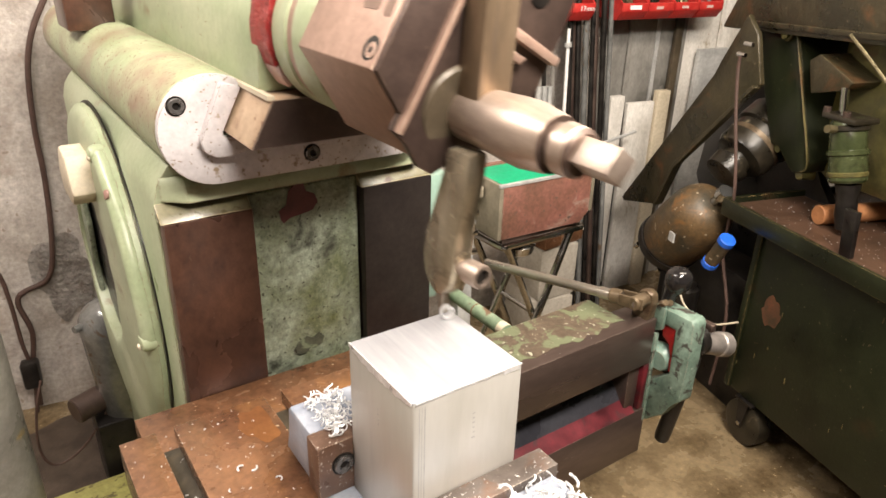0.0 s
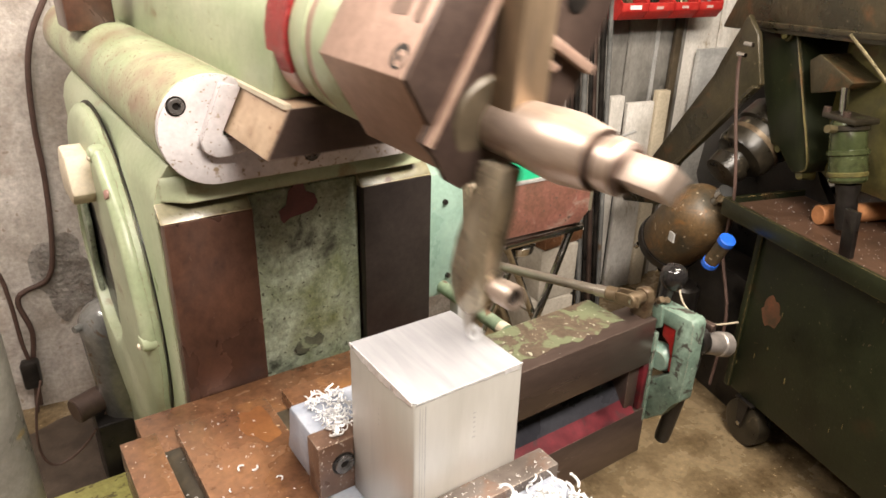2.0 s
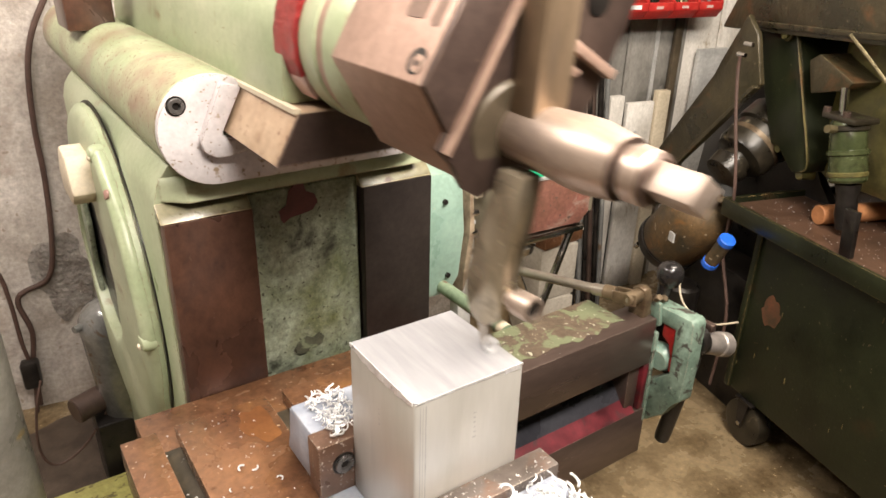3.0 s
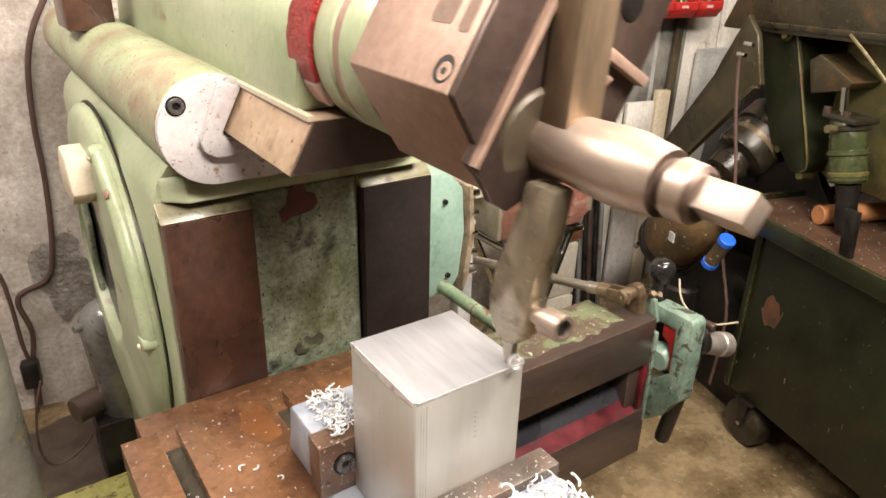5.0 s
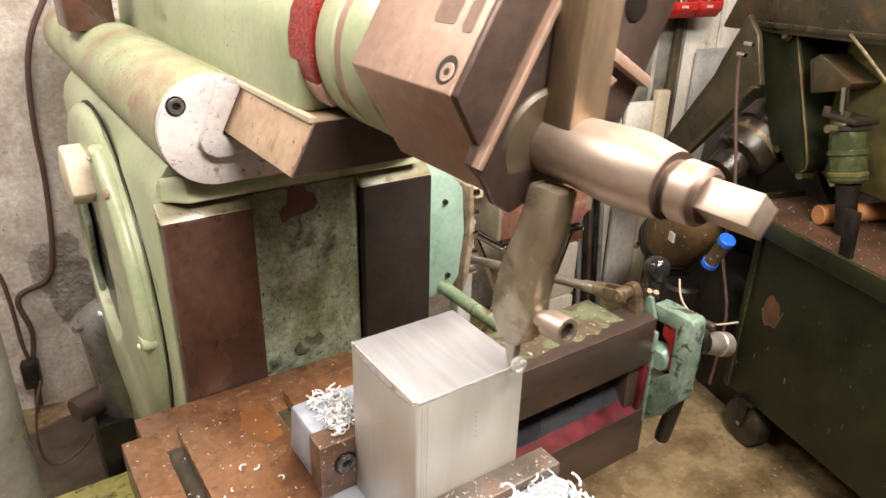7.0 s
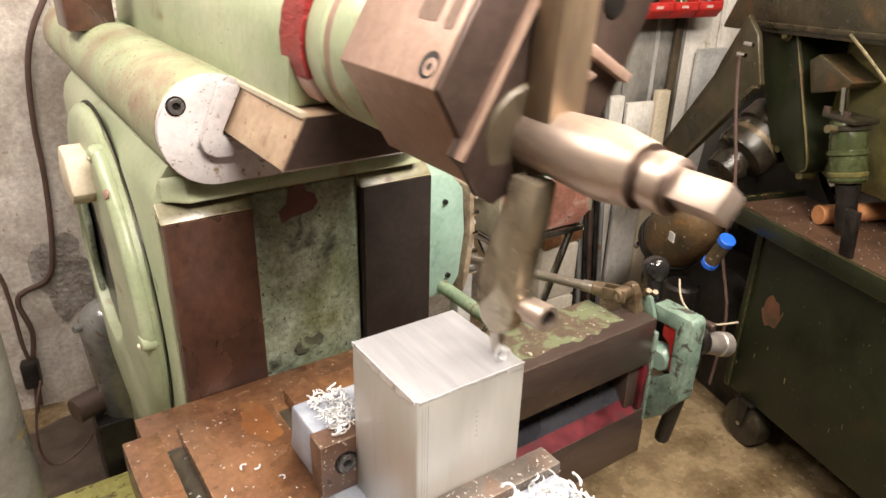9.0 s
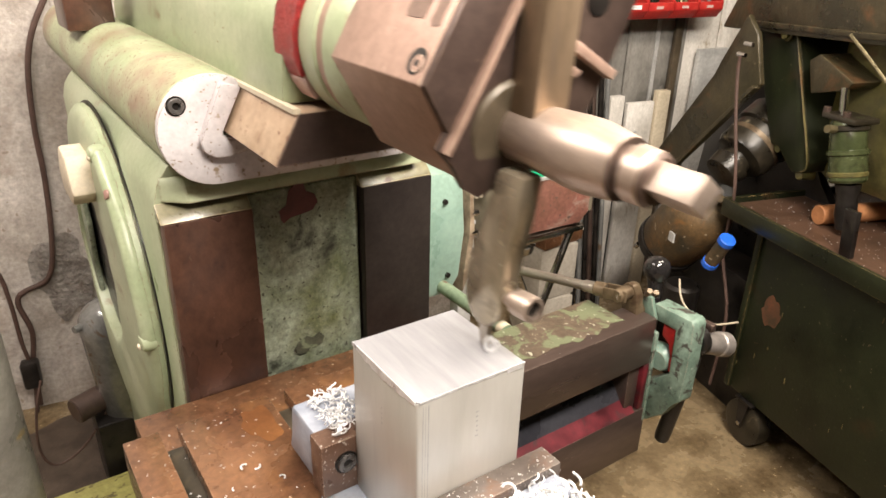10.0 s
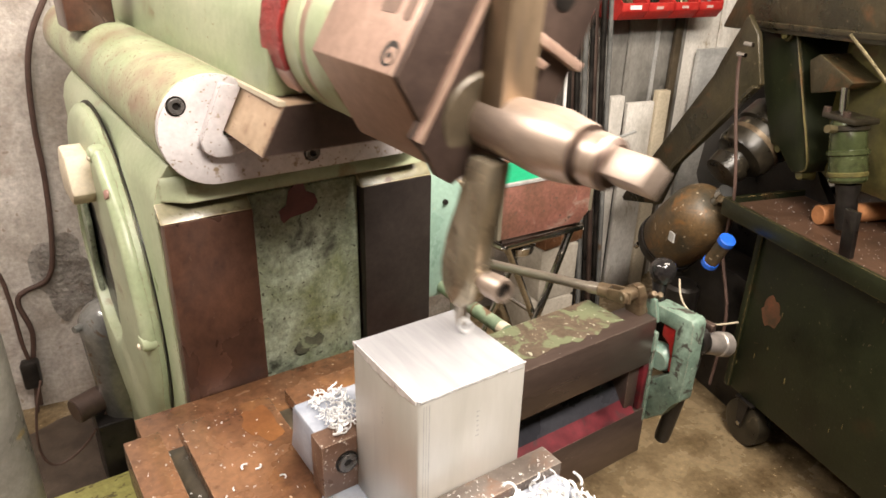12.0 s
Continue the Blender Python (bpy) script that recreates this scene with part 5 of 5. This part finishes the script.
# ---- along the back wall ----
random.seed(5)
TOPS = [1.70 + 0.024 * k for k in range(8)]
for k, u in enumerate(TOPS):
    r = random.uniform(0.0085, 0.012)
    rod = solid("steel_bar", cyl((u + 0.04, -0.20 + random.uniform(-0.01, 0.01), 0.0), (u + random.uniform(-0.006, 0.006), -0.03 - r, random.uniform(1.5, 1.9)), r, seg=12), (BLACK_STEEL, HEAD_DARK, BLACK_STEEL, SLATE)[k % 4], "dark round steel bar leaning against the wall", "steel bar", "bars leaning on the wall")
    on_wall(rod)
for k in range(6):
    u = 1.55 + 0.026 * k
    on_wall(solid("grey_bar", cyl((u + 0.03, -0.14, 0.0), (u, -0.02, random.uniform(1.2, 1.5)), 0.008, seg=10), GREY_PAINT if k % 2 else BLACK_STEEL, "grey steel bar leaning against the wall", "steel bar", "bars leaning on the wall"))
for k in range(3):
    u = 1.60 + 0.022 * k
    on_wall(solid("bright_tube", cyl((u + 0.01, -0.17, 0.0), (u, -0.12, 0.90), 0.010, seg=12), GALV, "bright cut steel tube leaning against the wall", "steel tube", "bars leaning on the wall"))
wr = thing("white_rod", (1.70, -0.16, 0.0), "thin white rod with a collar near its top", "rod")
part("rod", cyl((1.72, -0.16, 0.0), (1.695, -0.13, 1.09), 0.006, seg=10), WHITE, wr)
part("collar", cyl((1.697, -0.132, 1.03), (1.696, -0.131, 1.045), 0.013, seg=12), GALV, wr)
on_wall(wr)
hr = solid("hooked_rod", cyl((1.80, -0.20, 0.69), (2.02, -0.16, 0.715), 0.006, seg=10), GALV, "short steel rod sticking out from the bars", "rod")
on_wall(hr)


def panel(name, u0, u1, z0, z1, off, thick, mat, label, lean=0.0, cat="panel"):
    bm = roughen(box(u0, u1, -off - thick, -off, z0, z1, 0.003), 0.002, 6, u0)
    if lean:
        bmesh.ops.transform(bm, matrix=Matrix.Rotation(lean, 4, "X"), verts=bm.verts)
    return on_wall(solid(name, bm, mat, label, cat))


def cladding(name, u0, n, w, mat, label):
    """Upright wall sheets side by side, each a little out of line."""
    cl = thing(name, (u0, 0, 0), label, "cladding")
    for k in range(n):
        a = u0 + k * w
        part("sheet", roughen(box(a, a + w - 0.004, -0.014 - 0.004 * (k % 2), -0.003, 0.0, 1.6 - 0.02 * (k % 3), 0.002), 0.0015, 6, a), mat, cl)
        part("batten", box(a + w - 0.012, a + w + 0.006, -0.026, -0.018, 0.0, 1.58, 0.002), GALV if k % 2 else mat, cl)
    return on_wall(cl)


cladding("dark_cladding", 1.93, 3, 0.131, PANEL_DARK, "smoke stained grey wall sheets with battens")
cladding("pale_cladding", 2.335, 7, 0.18, PANEL, "weathered white wall sheets with peeling paint")
panel("angle_post", 2.266, 2.300, 0.0, 1.5, 0.02, 0.02, DISC, "dark steel angle post against the wall", cat="post")
panel("tall_board", 1.955, 2.02, 0.0, 0.83, 0.05, 0.03, PANEL, "weathered white narrow board", cat="board")
panel("short_board", 2.04, 2.17, 0.0, 0.80, 0.06, 0.02, PANEL, "weathered white board leaning on the wall", cat="board")
panel("yellowed_board", 2.175, 2.235, 0.0, 0.84, 0.06, 0.03, CREAM, "yellowed timber board leaning on the wall", cat="board")
panel("grey_board", 2.39, 2.60, 0.0, 0.98, 0.03, 0.02, GALV, "plain grey board leaning on the wall", cat="board")


def bin_rack(u0, n, w, z):
    rack = thing("storage_bins", (u0, -0.1, z), "bright red plastic storage bins with white labels", "storage bin", "red bins on the wall")
    for k in range(n):
        a, c = u0 + k * w, u0 + (k + 1) * w - 0.004
        bn = part("bin", prism([(-0.02, z), (-0.13, z), (-0.155, z + 0.03), (-0.155, z + 0.055), (-0.147, z + 0.058), (-0.130, z + 0.012), (-0.03, z + 0.012), (-0.03, z + 0.13), (-0.02, z + 0.13)], "x", a, c, 0.002), RED, rack, "bright red plastic bin")
        for e in (a, c - 0.004):
            part("bin_side", prism([(-0.02, z), (-0.13, z), (-0.155, z + 0.03), (-0.155, z + 0.055), (-0.09, z + 0.12), (-0.02, z + 0.13)], "x", e - 0.0005, e + 0.0045), RED, bn)
        load = bmesh.new()
        for _ in range(7):
            x, y = random.uniform(a + 0.02, c - 0.02), random.uniform(-0.125, -0.05)
            cyl((x, y, z + 0.04), (x + random.uniform(-0.012, 0.012), y + random.uniform(-0.012, 0.012), z + random.uniform(0.066, 0.088)), random.uniform(0.006, 0.011), seg=8, bm=load)
        box(a + 0.006, c - 0.006, -0.128, -0.035, z + 0.013, z + 0.052, 0.002, load)
        part("contents", load, (FORK, GREASY, BRASS, SPINDLE)[k % 4], bn, "small dark metal fittings")
        if n == 3 and k == 2:
            continue
        wide = 0.42 if k == 0 else 0.26
        part("label", roughen(box(a + w * 0.28, a + w * (0.28 + wide), -0.1572, -0.1556, z + 0.036, z + (0.050 if k == 0 else 0.045)), 0.0012, 90), WHITE if k == 0 else PINK, bn, "rubbed paper label")
    return on_wall(rack)


rack = bin_rack(1.50, 3, 0.093, 1.115)
mark = bpy.data.curves.new("size_mark", "FONT")
mark.body, mark.size, mark.extrude, mark.align_x = "17mm", 0.024, 0.0004, "CENTER"
mark.materials.append(WHITE)
sign = new("size_mark", mark)
sign.parent = rack
sign.matrix_basis = pose(0.243, -0.0582, 0.033, 90, 0, 0)
tagged(sign, "white size marking")
bin_rack(1.89, 4, 0.118, 1.112)

# ---- behind and beside the column ----
rough = [(0.060 + 0.085 * (1 + 0.5 * noise.noise(Vector((math.cos(a) * 1.8, math.sin(a) * 1.8, 4.4)))) * math.cos(a), 0.43 + 0.125 * (1 + 0.45 * noise.noise(Vector((math.cos(a) * 1.8, math.sin(a) * 1.8, 9.7)))) * math.sin(a)) for a in [2 * math.pi * k / 40 for k in range(40)]]
on_wall(solid("render_patch", prism(rough, "y", -0.0035, 0.0), ROUGH_WALL, "bare rough grey patch on the concrete wall", kind="structure"))
on_wall(solid("wall_cable", tube([(0.158, -0.012, 1.2), (0.111, -0.012, 1.111), (0.085, -0.012, 1.013), (0.072, -0.012, 0.864), (0.069, -0.012, 0.72), (0.051, -0.012, 0.535), (0.021, -0.012, 0.432), (-0.064, -0.012, 0.385), (-0.05, -0.014, 0.27), (-0.067, -0.014, 0.162), (-0.075, -0.02, 0.02)], 0.0075, 10), RUBBER, "brown rubber cable hanging down the wall", "cable"))
on_wall(solid("thin_cable", tube([(-0.12, -0.03, 0.52), (-0.091, -0.03, 0.472), (-0.082, -0.03, 0.379), (-0.08, -0.03, 0.245), (-0.071, -0.03, 0.143), (-0.085, -0.04, 0.01)], 0.006, 10), RUBBER, "thin brown cable with a plug on the wall", "cable"))
on_wall(solid("cable_plug", roughen(box(-0.10, -0.05, -0.06, -0.02, 0.10, 0.19, 0.01), 0.004, 30), BLACK_STEEL, "black cable coupling on the wall", "plug"))
# Patch on the floor paints in the machine's shadow along with oil dirt.
stain = [(-0.24 + 0.22 * (1 + 0.5 * noise.noise(Vector((math.cos(a) * 1.5, math.sin(a) * 1.5, 2.0)))) * math.cos(a), 1.30 + 0.30 * (1 + 0.4 * noise.noise(Vector((math.cos(a) * 1.5, math.sin(a) * 1.5, 6.0)))) * math.sin(a)) for a in [2 * math.pi * k / 48 for k in range(48)]]
solid("floor_shadow_patch", prism(stain, "z", 0.0, 0.0015), OIL_SHADOW, "dark brown floor patch, oil and the machine's shadow together", "oil stain", at=(-0.24, 1.30, 0))
post = thing("gas_cylinder", (-0.41, 0.95, 0.0), "scuffed grey painted round tank", "tank")
part("tank", lathe([(0, 0.10), (0.02, 0.106), (0.86, 0.106), (0.93, 0.095), (0.98, 0.06), (1, 0.02)], (-0.41, 0.95, 0.0), (-0.41, 0.95, 0.78), 40), GREY_PAINT, post)
mt = thing("drive_motor", (-0.10, 1.28, 0.0), "grey domed drive motor behind the column", "motor")
part("body", lathe([(0, 0.066), (0.03, 0.070), (0.74, 0.072), (0.80, 0.074), (0.86, 0.070), (0.93, 0.058), (0.97, 0.04), (1, 0.01)], (-0.075, 1.27, 0.22), (-0.092, 1.25, 0.55), 40), SLATE, mt)
part("rim_screw", cyl((-0.155, 1.235, 0.50), (-0.172, 1.225, 0.50), 0.009, seg=10), SLATE, mt)
part("stub", cyl((-0.10, 1.28, 0.275), (-0.21, 1.24, 0.27), 0.033, seg=20, bev=0.003), HEAD_DARK, mt, "rusty round stub")
part("stand", box(-0.17, 0.0, 1.2, 1.36, 0.0, 0.23, 0.006), BLACK_STEEL, mt)
solid("floor_hose", tube([(-0.262, 1.262, 0.37), (-0.285, 1.256, 0.30), (-0.300, 1.25, 0.21), (-0.292, 1.25, 0.145), (-0.262, 1.25, 0.125), (-0.205, 1.25, 0.155), (-0.146, 1.25, 0.227), (-0.105, 1.24, 0.31), (-0.09, 1.26, 0.36)], 0.0032, 8), RUBBER, "thin brown lead looping from a cable to the motor", "cable")
stay = solid("stay_bracket", roughen(box(-0.085, 0.0, 1.06, 1.17, 1.190, 1.30, 0.006), 0.003, 20), WAY, "rusty brown bracket standing on the guide barrel", "bracket")


# ---- what moves ----
PERIOD = 1.0555


def stroke(t):
    """How far the ram stands forward of its rear end, in metres, after t seconds."""
    w = 2 * math.pi * t / PERIOD
    return 0.07087 - 0.04215 * math.cos(w) - 0.05972 * math.sin(w) - 0.00339 * math.cos(2 * w) - 0.00138 * math.sin(2 * w) + 0.00014 * math.cos(3 * w) + 0.00086 * math.sin(3 * w)


def feed(t):
    """How far the table has crept along the rail; it steps while the ram runs back."""
    n = (t - 5.2) / PERIOD
    whole = math.floor(n)
    part_way = min(max((n - whole) / 0.3, 0), 1)
    return 0.0004 * (whole + part_way - 1)


def motions():
    times = [k / 30 for k in range(361)]
    base = RAM.location.copy()
    walk(RAM, [(t, pose(base.x, base.y - stroke(t), base.z)) for t in times])
    for ob in (TABLE, VICE, BLOCK_THING, SWARF_JAW, SWARF_FRONT, SWARF_TABLE, *OIL_SPOTS):
        b = ob.location.copy()
        walk(ob, [(t, pose(b.x + feed(t), b.y, b.z)) for t in times])
    # lever and rod: the ball's swing about its pivot
    lever_rows, rod_rows = [], []
    for t in times:
        w = 2 * math.pi * t / PERIOD
        share = 0.5 - (24.8 * math.cos(w) + 9.4 * math.sin(w)) / 53.0
        turn = 25.0 * (share - 0.08)
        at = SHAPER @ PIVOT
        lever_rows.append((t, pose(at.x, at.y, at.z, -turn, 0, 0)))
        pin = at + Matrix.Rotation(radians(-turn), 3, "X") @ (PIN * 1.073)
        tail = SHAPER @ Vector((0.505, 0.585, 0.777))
        q = (pin - tail).to_track_quat("Z", "Y")
        rod_rows.append((t, Matrix.Translation(pin - (pin - tail).normalized() * 0.338) @ q.to_matrix().to_4x4()))
    walk(LEVER, lever_rows)
    walk(ROD, rod_rows)


motions()
